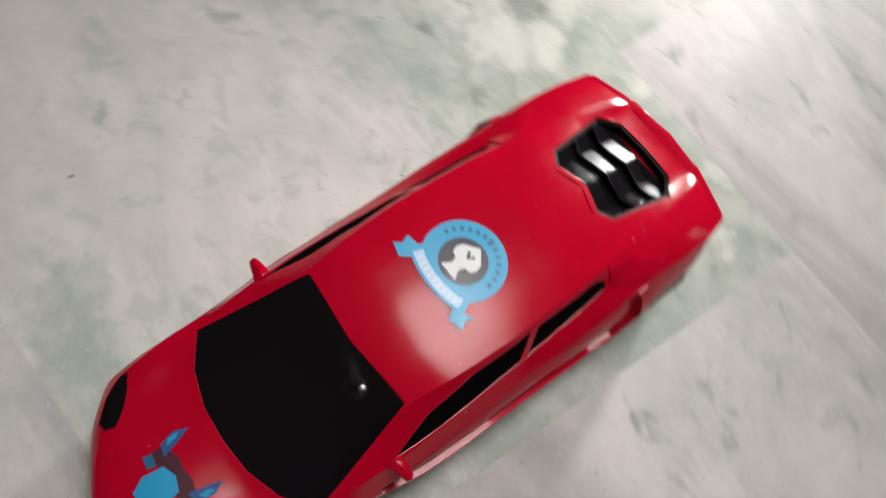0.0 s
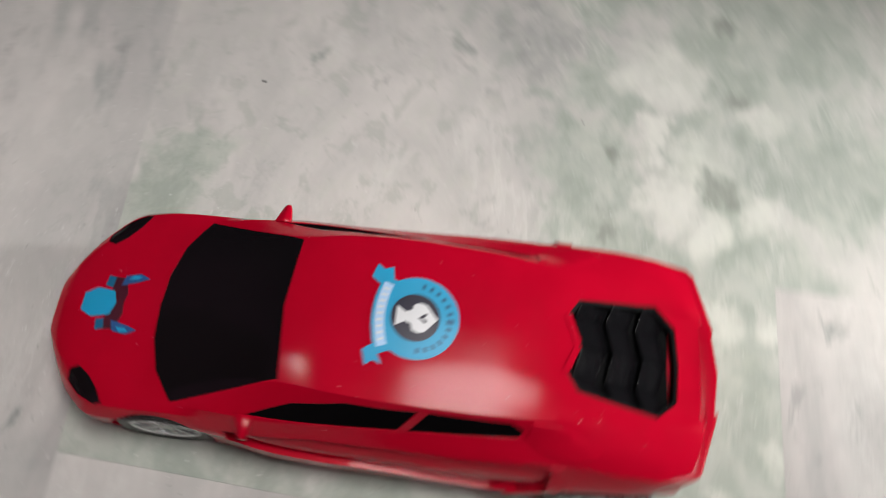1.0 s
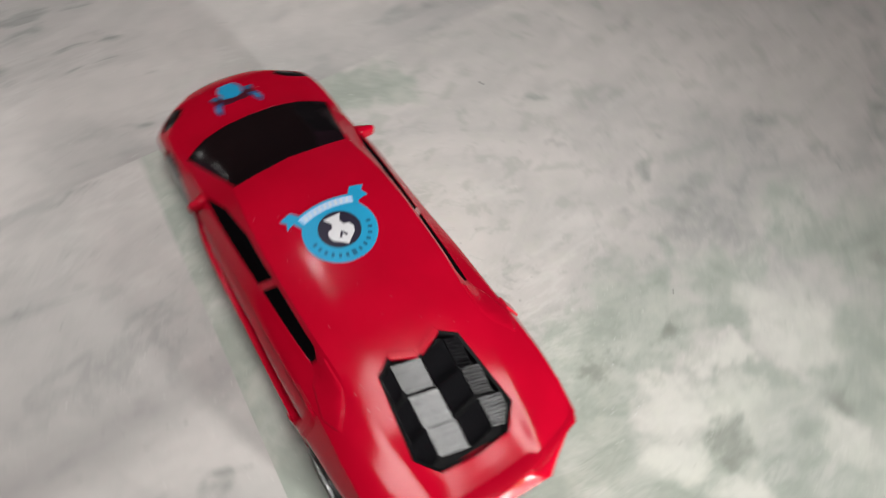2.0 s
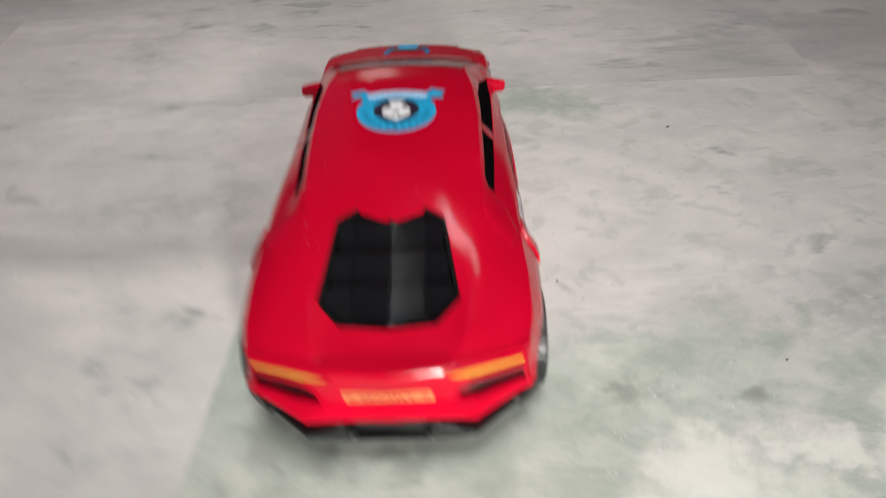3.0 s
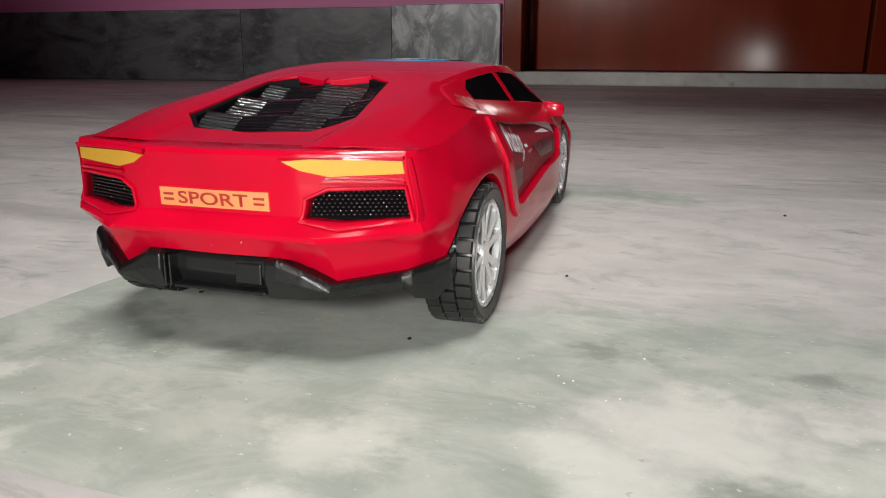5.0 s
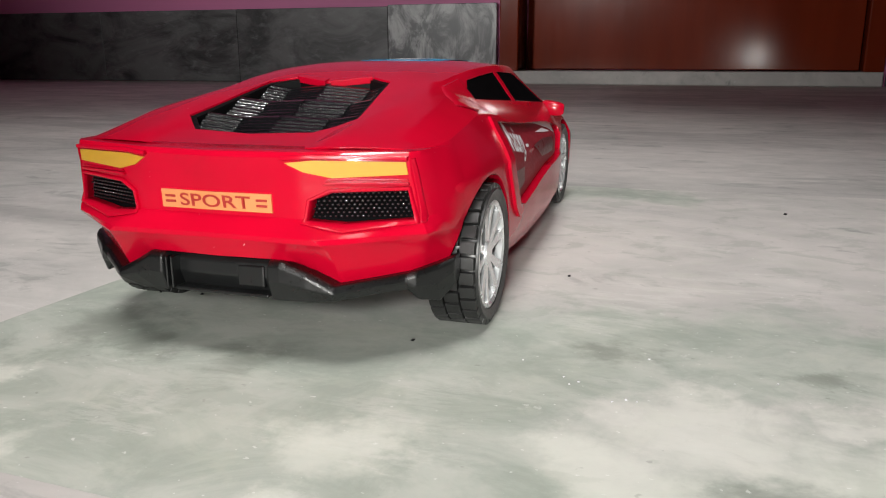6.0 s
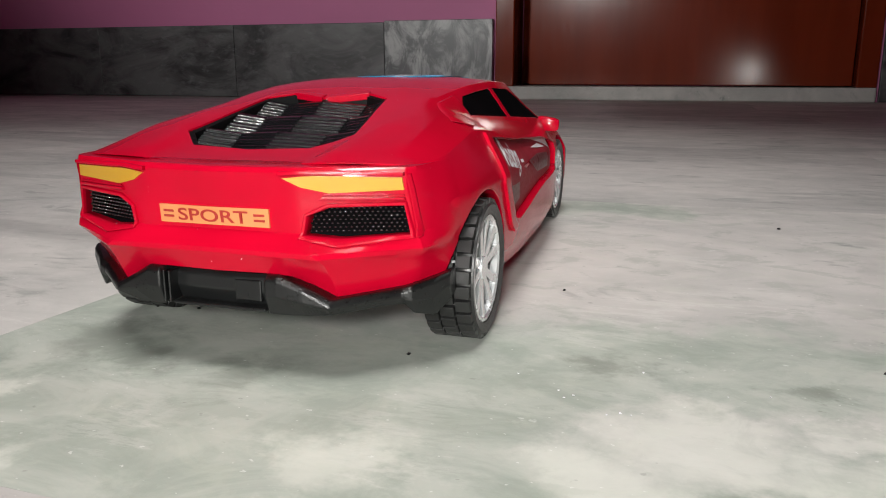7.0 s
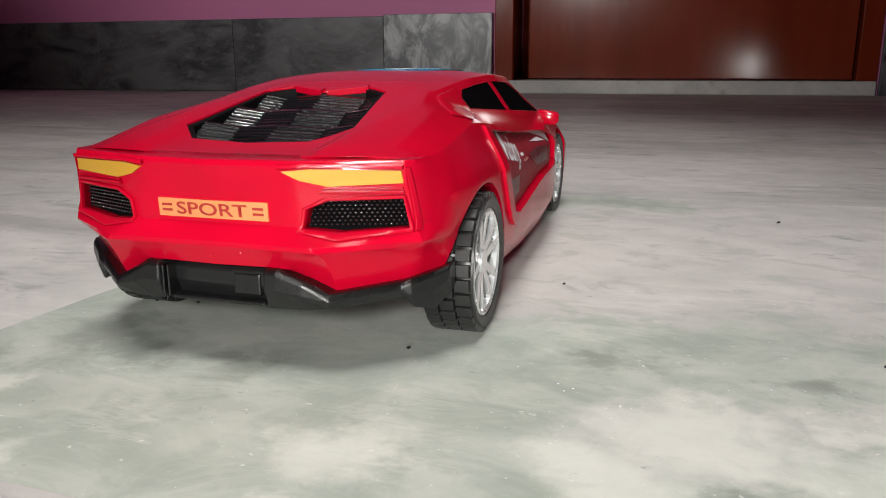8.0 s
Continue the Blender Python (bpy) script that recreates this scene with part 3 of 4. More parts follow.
def carved(bm, cutters, name, material, smooth):
    """The mesh less the cutters."""
    base = new(name, mesh_of(bm, name, material))
    helpers = []
    for c in cutters:
        helper = new("cutter", mesh_of(c, "cutter", None))
        helpers.append(helper)
        mod = base.modifiers.new("cut", "BOOLEAN")
        mod.operation, mod.solver, mod.object = "DIFFERENCE", "EXACT", helper
    data = bpy.data.meshes.new_from_object(base.evaluated_get(bpy.context.evaluated_depsgraph_get()))
    data.name = name
    for ob in (*helpers, base):
        bpy.data.objects.remove(ob)
    data.materials.clear()
    data.materials.append(material)
    for p in data.polygons:
        p.use_smooth, p.material_index = True, 0
    data.set_sharp_from_angle(angle=radians(smooth))
    return data


def cylinder(bm, radius, x0, x1, y, z, count=48):
    m = Matrix.LocRotScale(((x0 + x1) / 2, y, z), Euler((0, radians(90), 0)), None)
    bmesh.ops.create_cone(bm, cap_ends=True, segments=count, radius1=radius, radius2=radius, depth=abs(x1 - x0), matrix=m)
    return bm


# outlines on the car
WINDSCREEN = [(-.0325, .0545), (0, .0575), (.0325, .0545), (.0435, .1005), (.030, .1100), (.015, .1145), (0, .1155), (-.015, .1145), (-.030, .1100), (-.0435, .1005)]
ENGINE = [(0, -.0745), (.0135, -.0685), (.0215, -.0740), (.0268, -.1130), (.0180, -.1235), (0, -.1250), (-.0180, -.1235), (-.0268, -.1130), (-.0215, -.0740), (-.0135, -.0685)]
WINDOW_FRONT = [(.0670, .0562), (.0020, .0606), (-.0055, .0722), (.0250, .0708), (.0480, .0648)]
WINDOW_REAR = [(-.0025, .0608), (-.0505, .0640), (-.0515, .0672), (-.0460, .0702), (-.0310, .0713), (-.0100, .0721)]
DOOR_PANEL = [(.0760, .0330), (.0760, .0440), (.0400, .0495), (-.0200, .0535), (-.0600, .0575), (-.0672, .0565), (-.0668, .0440), (-.0570, .0300), (-.0440, .0275), (.0200, .0325)]
GRILLE = [(.0252, .0392), (.0340, .0384), (.0498, .0392), (.0486, .0464), (.0310, .0460), (.0262, .0440)]
GRILLE_FRAME = [(.0240, .0386), (.0345, .0366), (.0513, .0381), (.0492, .0476), (.0305, .0472), (.0250, .0444)]
HEADLIGHT = [(.0300, .1455), (.0315, .1495), (.0360, .1500), (.0425, .1430), (.0468, .1340), (.0460, .1310), (.0400, .1345), (.0340, .1400)]
TAIL_LIGHT = [(.0202, .0535), (.0270, .0541), (.0484, .0536), (.0488, .0505), (.0310, .0497), (.0245, .0512)]
REAR_AXLE, FRONT_AXLE = (-.0935, .0213), (.1060, .0213)


def build_car():
    car = tagged(new("toy_car"), "glossy red plastic toy sports car standing on the marble floor", "toy car")
    shell = body_shell()
    tree = BVHTree.FromBMesh(shell)
    tail = fascia_shell()
    tail_tree = BVHTree.FromBMesh(tail)

    def cutter(outline, view, on, deep, out=0.004):
        return patch(outline, view, on, lift=out, thick=out + deep, step=0.004)

    cuts = [cutter(WINDSCREEN, "top", tree, 0.0007), cutter(ENGINE, "top", tree, 0.0072)]
    for view in ("right", "left"):
        cuts += [cutter(WINDOW_FRONT, view, tree, 0.0007), cutter(WINDOW_REAR, view, tree, 0.0007), cutter(DOOR_PANEL, view, tree, 0.0030)]
    for sign in (1, -1):
        cuts.append(cutter([(sign * a, b) for a, b in HEADLIGHT], "top", tree, 0.001))
        for y, z in (REAR_AXLE, FRONT_AXLE):
            cuts.append(cylinder(bmesh.new(), 0.0238, sign * 0.036, sign * 0.08, y, z))
    for sign in (1, -1):
        cuts.append(patch([(sign * a, b) for a, b in GRILLE], "rear", tail_tree, 0.003, 0.012, 0.004))
    data = carved(shell, cuts, "body", M_RED, 22)
    part("body", data, None, car)
    cuts = [cutter([(s * a, b) for a, b in GRILLE], "rear", tail_tree, 0.0055, 0.003) for s in (1, -1)]
    cuts += [cylinder(bmesh.new(), 0.0238, s * 0.036, s * 0.08, *REAR_AXLE) for s in (1, -1)]
    data = carved(tail, cuts, "rear_bumper", M_RED, 24)
    part("rear_bumper", data, None, car, "red tail panel with lights and grilles")

    part("windscreen", patch(WINDSCREEN, "top", tree, -0.0004, 0.0008), M_GLASS, car, "glossy black windscreen", 40)
    for view in ("right", "left"):
        for outline in (WINDOW_FRONT, WINDOW_REAR):
            part("side_window", patch(outline, view, tree, -0.0004, 0.0008), M_WINDOW, car, "black side window", 40)
    for sign in (1, -1):
        part("headlight", patch([(sign * a, b) for a, b in HEADLIGHT], "top", tree, -0.0004, 0.001), M_GLASS, car, "black headlight", 40)
        part("tail_light", patch([(sign * a, b) for a, b in TAIL_LIGHT], "rear", tail_tree, 0.0005, 0.001), M_AMBER, car, "amber tail light sticker", 40)
    engine_cover(car, tree)
    rear_details(car, tail_tree)
    for view in ("right", "left"):
        part("air_intake", patch([(-.0535, .0648), (-.0545, .0708), (-.0700, .0690), (-.0860, .0642), (-.0760, .0622), (-.0610, .0628)], view, tree, 0.0010, 0.0025), M_RED, car, smooth=30)
    for view in ("right", "left"):  # the ridge of the haunch behind each door
        blade = [(-.0650, .0592), (-.0674, .0560), (-.0668, .0440), (-.0570, .0298), (-.0520, .0262), (-.0580, .0255), (-.0632, .0292), (-.0730, .0440), (-.0735, .0560), (-.0715, .0600)]
        part("side_blade", patch(blade, view, tree, 0.0011, 0.0030), M_RED, car, "raised red blade behind the door", 30)
    for sign in (1, -1):
        mirror(car, sign)
        for axle, wide, outer in ((REAR_AXLE, 0.0155, 0.0612), (FRONT_AXLE, 0.0120, 0.0510)):
            wheel(car, sign, axle, wide, outer)
    stickers(car, tree)
    bm = bmesh.new()
    box(bm, -0.034, 0.034, -0.105, 0.140, 0.012, 0.017)
    bevel(bm, 0.001)
    for y in (-0.05, 0.0, 0.05):
        box(bm, -0.030, 0.030, y - 0.004, y + 0.004, 0.0098, 0.0115)
    part("chassis", bm, M_BLACK, car, "black plastic underside")
    return car


def engine_cover(car, tree):
    """A black tray with three stepped, arrow-shaped louvres either side of a ridge."""
    bm = patch([(a * 0.995, b) for a, b in ENGINE], "top", tree, -0.0062, 0.0008)
    tray = part("engine_cover", bm, M_TRAYBASE, car, "glossy black louvred engine cover", 40)
    def top_at(x, y):
        return tree.ray_cast(Vector((x, y, 0.2)), Vector((0, 0, -1)))[0].z

    rows = []
    for (xa, ya), (xb, yb) in zip(ENGINE, ENGINE[1:] + ENGINE[:1]):
        for k in range(4):
            x, y = xa + (xb - xa) * k / 4, ya + (yb - ya) * k / 4
            xi, yi = x * 0.94, -0.0965 + (y + 0.0965) * 0.95
            x, y = x * 0.998, -0.0965 + (y + 0.0965) * 0.998
            z = top_at(x, y)
            rows.append([(x, y, z - 0.0006), (xi, yi, z - 0.0009), (xi, yi, z - 0.0064), (x, y, z - 0.0064)])
    bm = bmesh.new()
    grid_mesh(bm, rows + rows[:1], close_u=True)
    bmesh.ops.remove_doubles(bm, verts=bm.verts, dist=1e-6)
    part("tray_rim", bm, M_TRAYBASE, tray)
    rng = random.Random(5)
    # three steps; across, each falls from the middle to a valley and climbs again to the rim
    for k in range(3):
        y0 = -0.0735 - 0.0156 * k
        rim = 0.0206 + 0.0019 * k
        for sign in (1, -1):
            ribs = [rng.uniform(0.7, 1.3) for _ in range(9)]
            for name, x0, x1, low0, low1, lean0, lean1 in (("louvre", 0.0002, 0.0140, 0.0006, 0.0026, -0.0022, 0.0010),
                                                           ("side_louvre", 0.0143, rim, 0.0027, 0.0008, 0.0010, -0.0020)):
                bm = bmesh.new()
                rows = []
                for share in (0.0, 0.33, 0.67, 1.0):
                    x, lean = x0 + (x1 - x0) * share, lean0 + (lean1 - lean0) * share
                    y = y0 + lean
                    z = top_at(x, y) - (low0 + (low1 - low0) * share)
                    ring = [(sign * x, y, z)]
                    for rib in ribs:  # fine, uneven ribs run across each louvre
                        for run, drop in ((0.0014 * rib, 0.00036 * rib), (0.00008, 0.00078 - 0.00036 * rib)):
                            y, z = y - run, z - drop
                            ring.append((sign * x, y, z))
                    ring += [(sign * x, y, z - 0.0012), (sign * x, ring[0][1], z - 0.0012)]
                    rows.append(ring)
                made = grid_mesh(bm, rows, close_u=True)
                bm.faces.new(made[0])
                bm.faces.new(list(reversed(made[-1])))
                bmesh.ops.recalc_face_normals(bm, faces=bm.faces)
                part(name, bm, M_TRAY, tray)
    # the red lips of the roof that reach over the tray
    for sign in (1, -1):
        bm = bmesh.new()
        pts = [(0.0010, -0.0718), (0.0128, -0.0665), (0.0136, -0.0697), (0.0010, -0.0752)]
        up = [bm.verts.new((sign * x, y, top_at(x, y) + 0.0004)) for x, y in pts]
        dn = [bm.verts.new(v.co - Vector((0, 0, 0.002))) for v in up]
        bm.faces.new(up)
        bm.faces.new(list(reversed(dn)))
        for k in range(4):
            bm.faces.new((up[k], up[(k + 1) % 4], dn[(k + 1) % 4], dn[k]))
        part("roof_lip", bm, M_RED, car)


def text_mesh(words, size, wide=None, bold=0.0):
    """Letters of the built-in font as a mesh, centred, in the xy plane."""
    curve = bpy.data.curves.new("letters", "FONT")
    curve.body, curve.size, curve.extrude, curve.offset = words, size, 0.0, bold
    curve.align_x, curve.align_y = "CENTER", "CENTER"
    ob = new("letters", curve)
    data = bpy.data.meshes.new_from_object(ob.evaluated_get(bpy.context.evaluated_depsgraph_get()))
    bpy.data.objects.remove(ob)
    bm = bmesh.new()
    bm.from_mesh(data)
    bpy.data.meshes.remove(data)
    xs = [v.co.x for v in bm.verts]
    ys = [v.co.y for v in bm.verts]
    mx, my, span = (max(xs) + min(xs)) / 2, (max(ys) + min(ys)) / 2, max(xs) - min(xs)
    for v in bm.verts:
        v.co = Vector(((v.co.x - mx) * (wide / span if wide else 1), v.co.y - my, 0))
    return bm


def lay(bm, view, tree, lift):
    """Drop a flat mesh in two numbers on to a surface."""
    way, start = AXES_OF[view]
    for v in bm.verts:
        origin = start(v.co.x, v.co.y)
        hit = tree.ray_cast(origin, way)[0]
        v.co = (hit if hit is not None else origin + way * 0.15) - way * lift
    return bm


def raised_ring(inner, outer, sign, tree, high):
    """A raised frame between two outlines of as many corners, seen from behind."""
    rows = []
    for k in range(len(inner)):
        for step in range(5):
            a, b = ([p[k][c] + (p[(k + 1) % len(p)][c] - p[k][c]) * step / 5 for c in range(2)] for p in (inner, outer))
            row = []
            for share, lift in ((1.0, -0.0006), (0.93, high * 0.7), (0.75, high), (0.22, high), (0.0, high * 0.3), (0.0, -0.0024)):
                x, z = (a[c] + (b[c] - a[c]) * share for c in range(2))
                hit = tree.ray_cast(Vector((sign * x, -0.3, z)), Vector((0, 1, 0)))[0]
                row.append((sign * x, (hit.y if hit else -0.13) - lift, z))
            rows.append(row)
    bm = bmesh.new()
    grid_mesh(bm, rows + rows[:1])
    bmesh.ops.remove_doubles(bm, verts=bm.verts, dist=1e-7)
    bmesh.ops.recalc_face_normals(bm, faces=bm.faces)
    return bm


def rear_details(car, tree):
    plate = [(-.0160, .0407), (.0160, .0407), (.0160, .0455), (-.0160, .0455)]
    ob = part("badge_plate", patch(plate, "rear", tree, 0.0005, 0.001), M_ORANGE, car, "orange badge reading SPORT between double bars", 40)
    bm = text_mesh("SPORT", 0.0046, 0.0206, 0.00006)
    bmesh.ops.translate(bm, vec=(0, 0.0431, 0), verts=bm.verts)
    part("lettering", lay(bm, "rear", tree, 0.0007), M_MAROON, ob, "dark red letters SPORT")
    for sign in (1, -1):
        for dz in (-0.0007, 0.0007):
            a, b = sorted((sign * 0.0118, sign * 0.0148))
            bar = [(a, 0.0431 + dz - 0.0003), (b, 0.0431 + dz - 0.0003), (b, 0.0431 + dz + 0.0003), (a, 0.0431 + dz + 0.0003)]
            part("bar", patch(bar, "rear", tree, 0.0007, 0.0003), M_MAROON, ob)
    for sign in (1, -1):
        grille = part("rear_grille", patch([(sign * a, b) for a, b in GRILLE], "rear", tree, -0.0026, 0.0008), M_WINDOW, car, "black mesh grille", 40)
        bm = bmesh.new()
        for row in range(7):
            for col in range(20):
                x = 0.0256 + 0.00128 * col + 0.00064 * (row % 2)
                z = 0.0398 + 0.00098 * row
                if x > 0.0492 or (x < 0.0305 and z > 0.0438 + 0.4 * (x - 0.0262)):
                    continue
                hit = tree.ray_cast(Vector((sign * x, -0.3, z)), Vector((0, 1, 0)))[0]
                if hit is None:
                    continue
                m = Matrix.LocRotScale(hit + Vector((0, 0.0020, 0)), None, (0.00048, 0.0006, 0.00038))
                bmesh.ops.create_icosphere(bm, subdivisions=1, radius=1.0, matrix=m)
        part("studded_mesh", bm, M_BLACK_GLOSS, grille, "fine glossy black mesh", smooth=60, kind="stuff")
        part("grille_frame", raised_ring(GRILLE, GRILLE_FRAME, sign, tree, 0.0010), M_RED, car, "raised red frame round the grille", 30)
        # ribs between tail light and grille, the eyebrow over the light, and the edge of the panel beside them
        for name, strip, lift in (("rib", [(.0290, .0481), (.0490, .0479), (.0489, .0486), (.0295, .0488)], 0.0012),
                                  ("rib", [(.0296, .0491), (.0488, .0490), (.0487, .0494), (.0302, .0495)], 0.0008),
                                  ("eyebrow", [(.0195, .0542), (.0270, .0546), (.0490, .0541), (.0490, .0550), (.0275, .0556), (.0195, .0552)], 0.0014),
                                  ("panel_edge", [(.0494, .0545), (.0503, .0545), (.0526, .0384), (.0516, .0384)], 0.0009)):
            part(name, patch([(sign * x, z) for x, z in strip], "rear", tree, lift, 0.0022), M_RED, car, smooth=30)
    # diffuser
    def back(x):
        return float(np.interp(abs(x), [0, .0320, .0500, .0570], [-.1452, -.1432, -.1275, -.1205]))
    bm = bmesh.new()
    cols = [(-.0578, .0272, .0195, -.0008), (-.0535, .0258, .0152, -.0010), (-.0490, .0248, .0166, -.0012), (-.0465, .0240, .0192, 0),
            (-.0420, .0236, .0194, 0), (-.0318, .0228, .0186, 0), (-.0250, .0262, .0180, -.0006), (-.0205, .0288, .0180, -.0008),
            (-.0168, .0286, .0180, -.0006), (-.0150, .0278, .0186, .0036), (.0035, .0278, .0186, .0036),
            (.0132, .0278, .0184, .0036), (.0148, .0286, .0180, -.0006), (.0180, .0288, .0180, -.0008), (.0250, .0262, .0180, -.0006), (.0318, .0228, .0186, 0),
            (.0420, .0236, .0194, 0), (.0465, .0240, .0192, 0), (.0490, .0248, .0166, -.0012), (.0535, .0258, .0152, -.0010), (.0570, .0272, .0195, -.0008)]
    rows = []
    for x, top, low, out in cols:
        y = back(x) + out
        rows.append([(x, y + 0.0010, top), (x, y - 0.0002, top - 0.0012), (x, y - 0.0004, (top + low) / 2), (x, y + 0.0016, low), (x, -0.116, low + 0.001), (x, -0.116, top)])
    made = grid_mesh(bm, rows, close_u=True)
    bm.faces.new(made[0])
    bm.faces.new(list(reversed(made[-1])))
    bmesh.ops.recalc_face_normals(bm, faces=bm.faces)
    bevel(bm, 0.0003, 1, 25)
    diffuser = part("diffuser", bm, M_BLACK, car, "matt black rear diffuser")
    bm = bmesh.new()
    box(bm, 0.0040, 0.0118, -0.14175, -0.132, 0.0204, 0.0262)
    bevel(bm, 0.0004)
    part("tow_panel", bm, M_BLACK, diffuser)
    bm = bmesh.new()
    box(bm, -0.0138, 0.0138, -0.1436, -0.134, 0.0184, 0.0193)
    bevel(bm, 0.0003)
    part("lower_lip", bm, M_BLACK, diffuser)
    for x in (-0.0158, -0.0142):
        bm = bmesh.new()
        box(bm, x - 0.0003, x + 0.0003, -0.1445, -0.132, 0.0190, 0.0276)
        bevel(bm, 0.0002, 1)
        part("fin", bm, M_BLACK, diffuser)


def mirror(car, sign):
    """A flat-topped wedge of a mirror on a short arm."""
    bm = bmesh.new()
    rows = []
    for x, y0, y1, z0, z1 in ((.0462, .0640, .0720, .0520, .0568), (.0500, .0640, .0705, .0500, .0566), (.0545, .0646, .0690, .0498, .0558), (.0564, .0652, .0682, .0506, .0550)):
        rows.append([(sign * x, y0, z0), (sign * x, y0, z1), (sign * x, (y0 + y1) / 2, z1 + 0.0006), (sign * x, y1, z1 - 0.0014), (sign * x, y1 - 0.001, z0 + 0.0012)])
    made = grid_mesh(bm, rows, close_u=True)
    bm.faces.new(made[0])
    bm.faces.new(list(reversed(made[-1])))
    bmesh.ops.recalc_face_normals(bm, faces=bm.faces)
    bevel(bm, 0.0006, 2, 25)
    part("wing_mirror", bm, M_RED, car, "red wing mirror", 40)


def wheel(car, sign, axle, wide, outer):
    y, z = axle
    radius = z - 0.0005
    hub = bmesh.new()
    cylinder(hub, 0.006, sign * (outer - wide), sign * (outer - 0.004), y, z, 24)
    ob = part("wheel", hub, M_BLACK, car, "chunky black wheel with a silver spoked rim")
    # tyre: one moulded ring whose tread blocks stand in three staggered lanes
    bm = bmesh.new()
    count, lugs = 56, 30
    inner, face = outer - wide, outer
    lane = (wide - 0.0012) / 3
    sect = [(inner, 0.72, None), (inner, 0.93, None)]
    for k in range(3):
        x0 = inner + 0.0006 + k * lane
        sect += [(x0 + 0.00015, 0.94, None), (x0 + 0.0003, 1.018, k), (x0 + lane - 0.0003, 1.018, k), (x0 + lane - 0.00015, 0.94, None)]
    sect += [(face, 0.93, None), (face - 0.0006, 0.79, None), (face - 0.002, 0.76, None), (face - 0.0032, 0.72, None)]
    rows = []
    for k in range(lugs):
        for u in (0.105, 0.12, 0.38, 0.395, 0.605, 0.62, 0.88, 0.895):
            a = 2 * math.pi * (k + u) / lugs
            row = []
            for x, r, which in sect:
                if which is not None:
                    off = (u + 0.5 * (which % 2)) % 1.0
                    r = r if 0.11 < off < 0.89 else 0.945
                row.append((sign * x, y + radius * r * math.cos(a), z + radius * r * math.sin(a)))
            rows.append(row)
    grid_mesh(bm, rows + rows[:1], close_u=True)
    bmesh.ops.remove_doubles(bm, verts=bm.verts, dist=1e-6)
    bmesh.ops.recalc_face_normals(bm, faces=bm.faces)
    part("tyre", bm, M_RUBBER, ob, "black plastic tyre with block tread", 35)
    # rim: a ring, a dish and ten spokes
    bm = bmesh.new()
    ring = [(face - 0.0034, 0.70), (face - 0.0012, 0.70), (face - 0.0006, 0.735), (face - 0.0008, 0.775), (face - 0.0034, 0.785)]
    rows = []
    for k in range(count + 1):
        a = 2 * math.pi * k / count
        rows.append([(sign * x, y + radius * r * math.cos(a), z + radius * r * math.sin(a)) for x, r in ring])
    grid_mesh(bm, rows, close_u=True)
    bmesh.ops.remove_doubles(bm, verts=bm.verts, dist=1e-6)
    cylinder(bm, radius * 0.17, sign * (face - 0.0055), sign * (face - 0.0016), y, z, 20)
    for k in range(5):
        for fork in (-1, 1):
            m = Matrix.Translation((0, y, z)) @ Matrix.Rotation(radians(72 * k + 10), 4, "X")
            verts = []
            for r, off, half, dx in ((0.12, 0.04, 0.060, 0.0022), (0.45, 0.11, 0.065, 0.0016), (0.72, 0.22, 0.085, 0.0009)):
                for s in (-1, 1):
                    for depth in (dx, dx + 0.003):
                        verts.append(bm.verts.new(m @ Vector((sign * (face - depth), radius * (fork * off + s * half), radius * r))))
            for a in (0, 4):
                q = verts[a:a + 8]
                for f in ((0, 2, 6, 4), (1, 5, 7, 3), (0, 4, 5, 1), (2, 3, 7, 6)):
                    bm.faces.new([q[i] for i in f])
    part("rim", bm, M_SILVER, ob, "silver plated spoked rim", 35)
    bm = bmesh.new()
    cylinder(bm, radius * 0.71, sign * (face - 0.0062), sign * (face - 0.0052), y, z, 40)
    part("wheel_dish", bm, M_DISH, ob, "grey dish behind the spokes")


def ring_outline(cx, cy, r, count=40, a0=0, a1=360):
    return [(cx + r * math.cos(radians(a0 + (a1 - a0) * k / count)), cy + r * math.sin(radians(a0 + (a1 - a0) * k / count))) for k in range(count + (a1 - a0 < 360))]


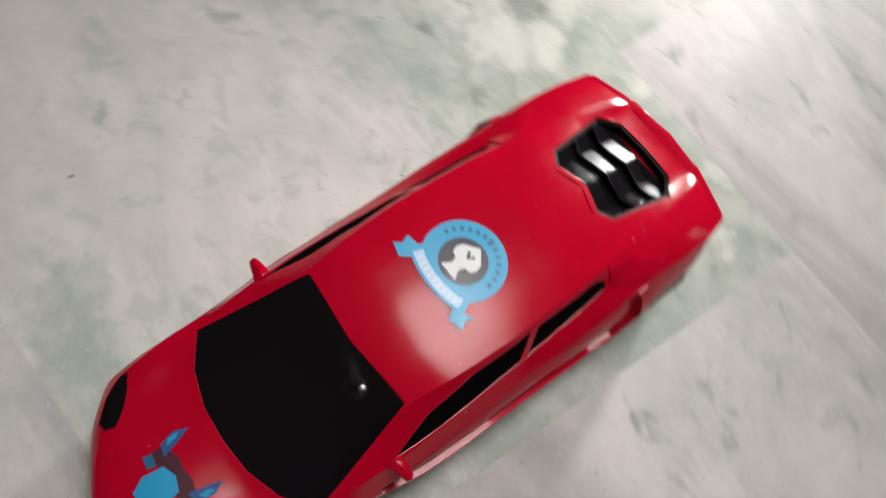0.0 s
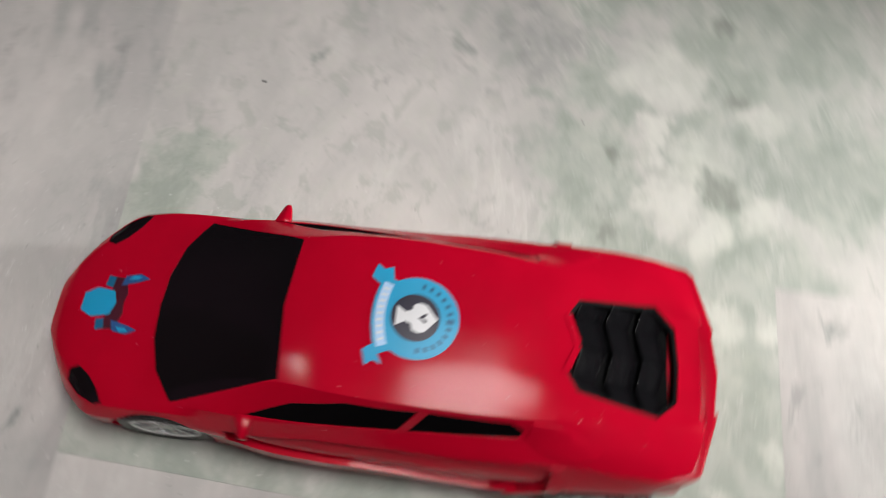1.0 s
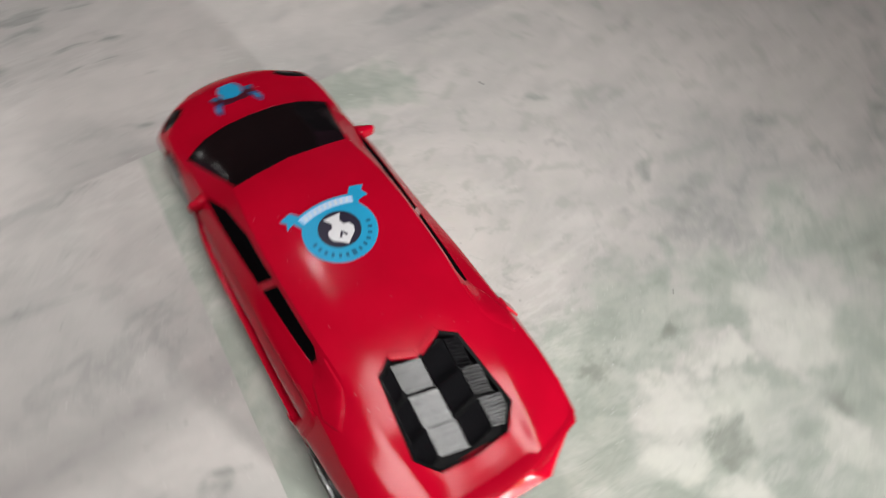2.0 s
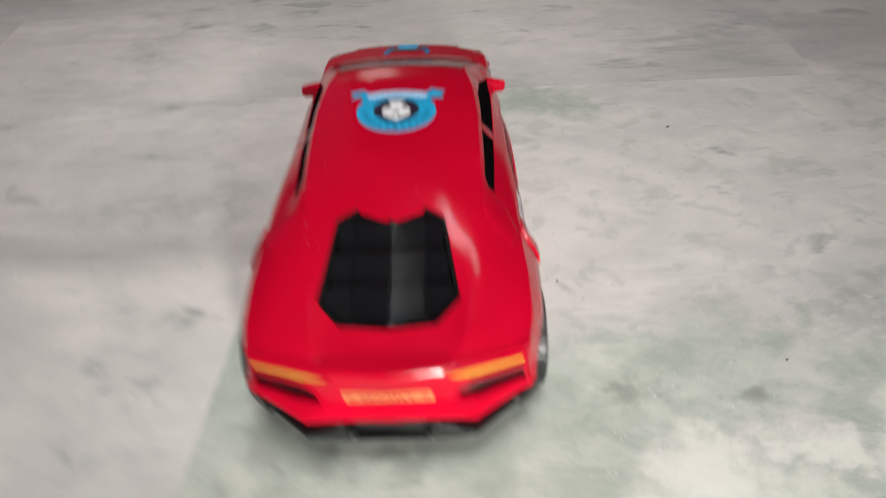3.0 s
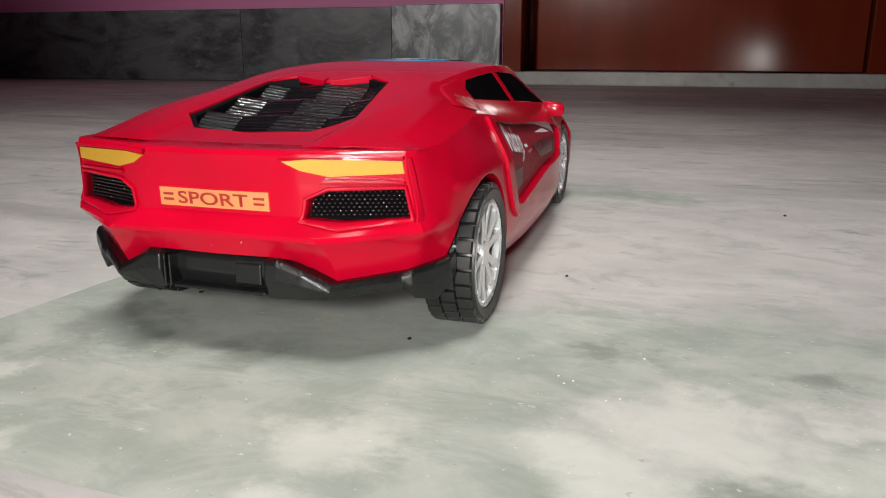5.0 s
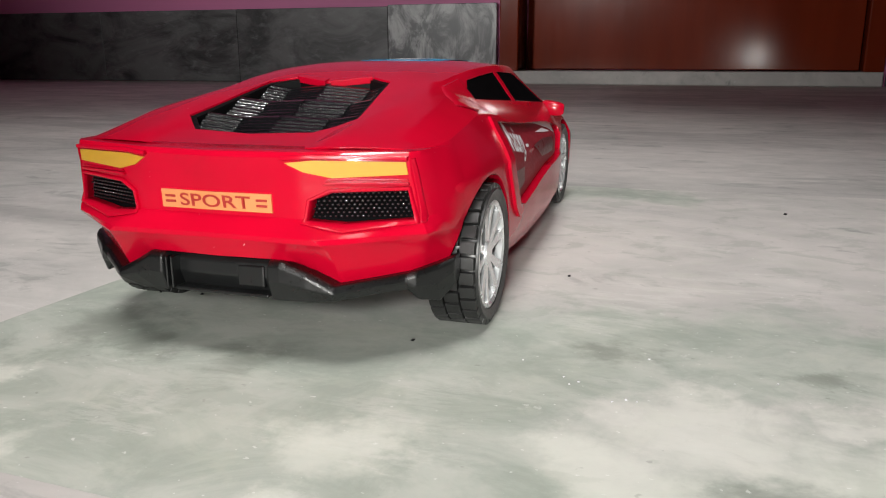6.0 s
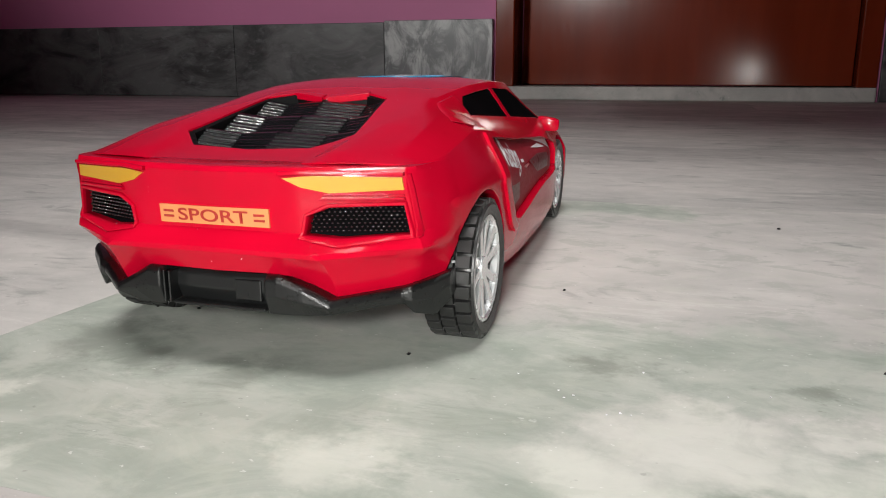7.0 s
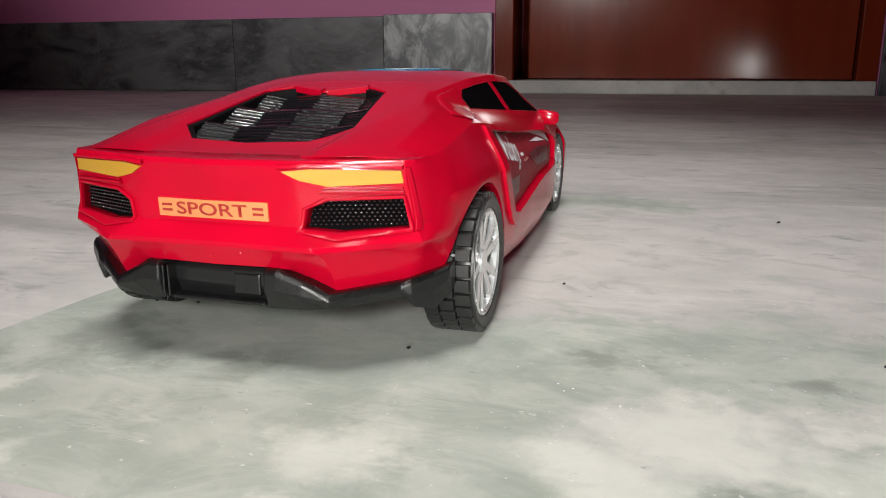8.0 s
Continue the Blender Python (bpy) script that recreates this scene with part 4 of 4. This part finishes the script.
def stickers(car, tree):
    """Printed stickers on roof, bonnet and doors, as plain shapes."""
    def sheet(name, outline, view, lift, material, parent, label=""):
        return part(name, patch(outline, view, tree, lift, 0.00012, 0.004), material, parent, label, 40)

    badge = sheet("roof_sticker", ring_outline(0, 0.0, 0.0188, 48), "top", 0.0002, M_CYAN, car, "round cyan badge sticker with a ribbon")
    sheet("dark_disc", ring_outline(0, 0.0005, 0.0108, 36), "top", 0.00034, M_NAVY, badge)
    half = [(.0030, -.0066), (.0060, -.0042), (.0069, -.0012), (.0058, .0016), (.0032, .0022), (.0015, .0016), (.0022, .0050), (.0046, .0090)]
    spade = [(0, -.0092)] + half + [(-x, y) for x, y in reversed(half)]
    sheet("pale_figure", spade, "top", 0.00046, M_WHITE, badge)
    sheet("dark_notch", [(-.0024, -.0040), (0, -.0008), (.0024, -.0040), (.0012, -.0046), (0, -.0026), (-.0012, -.0046)], "top", 0.00056, M_NAVY, badge)
    for k in range(13):
        a = 180 + 13.8 * (k + 0.5)
        c, s = math.cos(radians(a)), math.sin(radians(a))
        size = 0.0016 if k == 6 else 0.0011
        bar = [(0.0148 * c + dx * -s + dy * c, 0.0148 * s + dx * c + dy * s) for dx, dy in ((-size * .7, -size), (size * .7, -size), (size * .7, size), (-size * .7, size))]
        sheet("print_bar", bar, "top", 0.00036, M_TEAL, badge)
    arc = lambda r, a, cy=-.026: (r * math.sin(radians(a)), cy + r * math.cos(radians(a)))
    band = [arc(0.0385, a) for a in np.linspace(-24, 24, 17)] + [arc(0.0455, a) for a in np.linspace(24, -24, 17)]
    sheet("ribbon", band, "top", 0.0005, M_CYAN, badge)
    for sign in (1, -1):
        tail = [(sign * x, y) for x, y in ((.0130, .0110), (.0165, .0155), (.0225, .0125), (.0210, .0165), (.0235, .0195), (.0168, .0215), (.0140, .0180))]
        sheet("ribbon_tail", tail, "top", 0.0004, M_CYAN, badge)
    band = [arc(0.0398, a) for a in np.linspace(-20, 20, 15)] + [arc(0.0442, a) for a in np.linspace(20, -20, 15)]
    sheet("pale_band", band, "top", 0.00062, M_PALE, badge)
    for k in range(9):
        a = -16 + 4 * k
        bar = [arc(0.0408, a - 0.7), arc(0.0408, a + 0.7), arc(0.0432, a + 0.7), arc(0.0432, a - 0.7)]
        sheet("print_bar", bar, "top", 0.00074, M_WHITE, badge)
    # bonnet: a cyan shield between blue wings
    dark = [(0, .1330), (.0050, .1322), (.0125, .1345), (.0130, .1415), (.0060, .1400), (-.0060, .1400), (-.0130, .1415), (-.0125, .1345), (-.0050, .1322)]
    mark = sheet("bonnet_sticker", dark, "top", 0.0002, M_PLUM, car, "cyan and dark plum winged shield sticker")
    sheet("shield", [(-.0042, .1527), (-.0072, .1470), (-.0058, .1385), (0, .1365), (.0058, .1385), (.0072, .1470), (.0042, .1527)], "top", 0.0004, M_CYAN, mark)
    for sign in (1, -1):
        sheet("wing", [(sign * x, y) for x, y in ((.0085, .1365), (.0135, .1352), (.0149, .1285), (.0125, .1235), (.0105, .1290))], "top", 0.0004, M_BLUE, mark)
        sheet("feather", [(sign * x, y) for x, y in ((.0075, .1405), (.0125, .1395), (.0135, .1432), (.0085, .1440))], "top", 0.0004, M_TEAL, mark)
        sheet("wing_tip", [(sign * x, y) for x, y in ((.0115, .1335), (.0138, .1318), (.0136, .1275), (.0120, .1290))], "top", 0.0006, M_CYAN, mark)
    # doors: smoky panel, white word, streaks
    for view in ("right",):
        sunk = -0.0028
        panel = [(.0740, .0340), (.0740, .0436), (.0400, .0490), (-.0200, .0530), (-.0590, .0568), (-.0660, .0558), (-.0655, .0445), (-.0560, .0308), (-.0430, .0285), (.0200, .0335)]
        decal = part("door_decal", patch(panel, view, tree, sunk, 0.00012, 0.004), M_DOORDECAL, car, "smoky red door decal with white lettering", 40)
        bm = text_mesh("Racing", 0.0128, 0.0200, 0.0003)
        for v in bm.verts:
            slant = v.co.y * 0.25
            v.co = Vector((-0.0400 + v.co.x + slant, 0.0484 + v.co.y - 0.16 * v.co.x, 0))
        part("lettering", lay(bm, view, tree, sunk + 0.0003), M_WHITE, decal, "white script word Racing")
        for outline, material in (([(.002, .0518), (.036, .0500), (.062, .0464), (.057, .0428), (.046, .0458), (.022, .0498)], M_WHITE),
                                  ([(.008, .0476), (.030, .0474), (.045, .0446), (.028, .0458)], M_WHITE),
                                  ([(-.0270, .0465), (-.0215, .0462), (-.0215, .0451), (-.0270, .0454)], M_WHITE),
                                  ([(-.0100, .0440), (.0160, .0445), (.0420, .0425), (.0400, .0365), (.0100, .0375)], M_SMOKE),
                                  ([(-.0500, .0395), (-.0330, .0390), (-.0330, .0330), (-.0450, .0315)], M_SMOKE)):
            part("print_shape", patch(outline, view, tree, sunk + 0.0003, 0.0001, 0.004), material, decal, smooth=40)


build_car()


# ---- crumbs on the floor ----
CRUMBS = ((0.043, -0.116, 0.0007), (0.076, -0.038, 0.0007), (-0.040, -0.096, 0.0007), (0.164, 0.104, 0.0010), (-0.055, -0.098, 0.0005), (0.170, -0.093, 0.0006))
FLAKES = ((0.104, -0.138), (0.1065, -0.1385), (0.090, -0.133), (0.076, -0.121), (0.092, -0.131), (0.108, -0.111), (0.129, -0.121), (0.139, -0.118), (0.088, -0.129), (0.101, -0.140))


def crumbs():
    rng = random.Random(9)
    for x, y, size in CRUMBS:
        bm = bmesh.new()
        bmesh.ops.create_icosphere(bm, subdivisions=2, radius=size)
        for v in bm.verts:
            v.co = v.co * rng.uniform(0.65, 1.15)
            v.co.z = max(0.0, v.co.z * 0.6 + size * 0.35)
        ob = part("crumb", bm, M_BLACK)
        ob.location = (x, y, 0.0)
        tagged(ob, "tiny dark crumb lying on the marble floor", "crumb", group="crumbs on the floor")
    for x, y in FLAKES:
        bm = bmesh.new()
        bmesh.ops.create_icosphere(bm, subdivisions=1, radius=rng.uniform(0.00022, 0.00045))
        for v in bm.verts:
            v.co = v.co * rng.uniform(0.6, 1.2)
            v.co.z = max(0.0, v.co.z * 0.5 + 0.0002)
        ob = part("flake", bm, M_WHITE)
        ob.matrix_world = pose(x, y, 0, 0, 0, rng.uniform(0, 360))
        tagged(ob, "tiny white plaster flake lying on the marble floor", "flake", group="flakes on the floor")


crumbs()
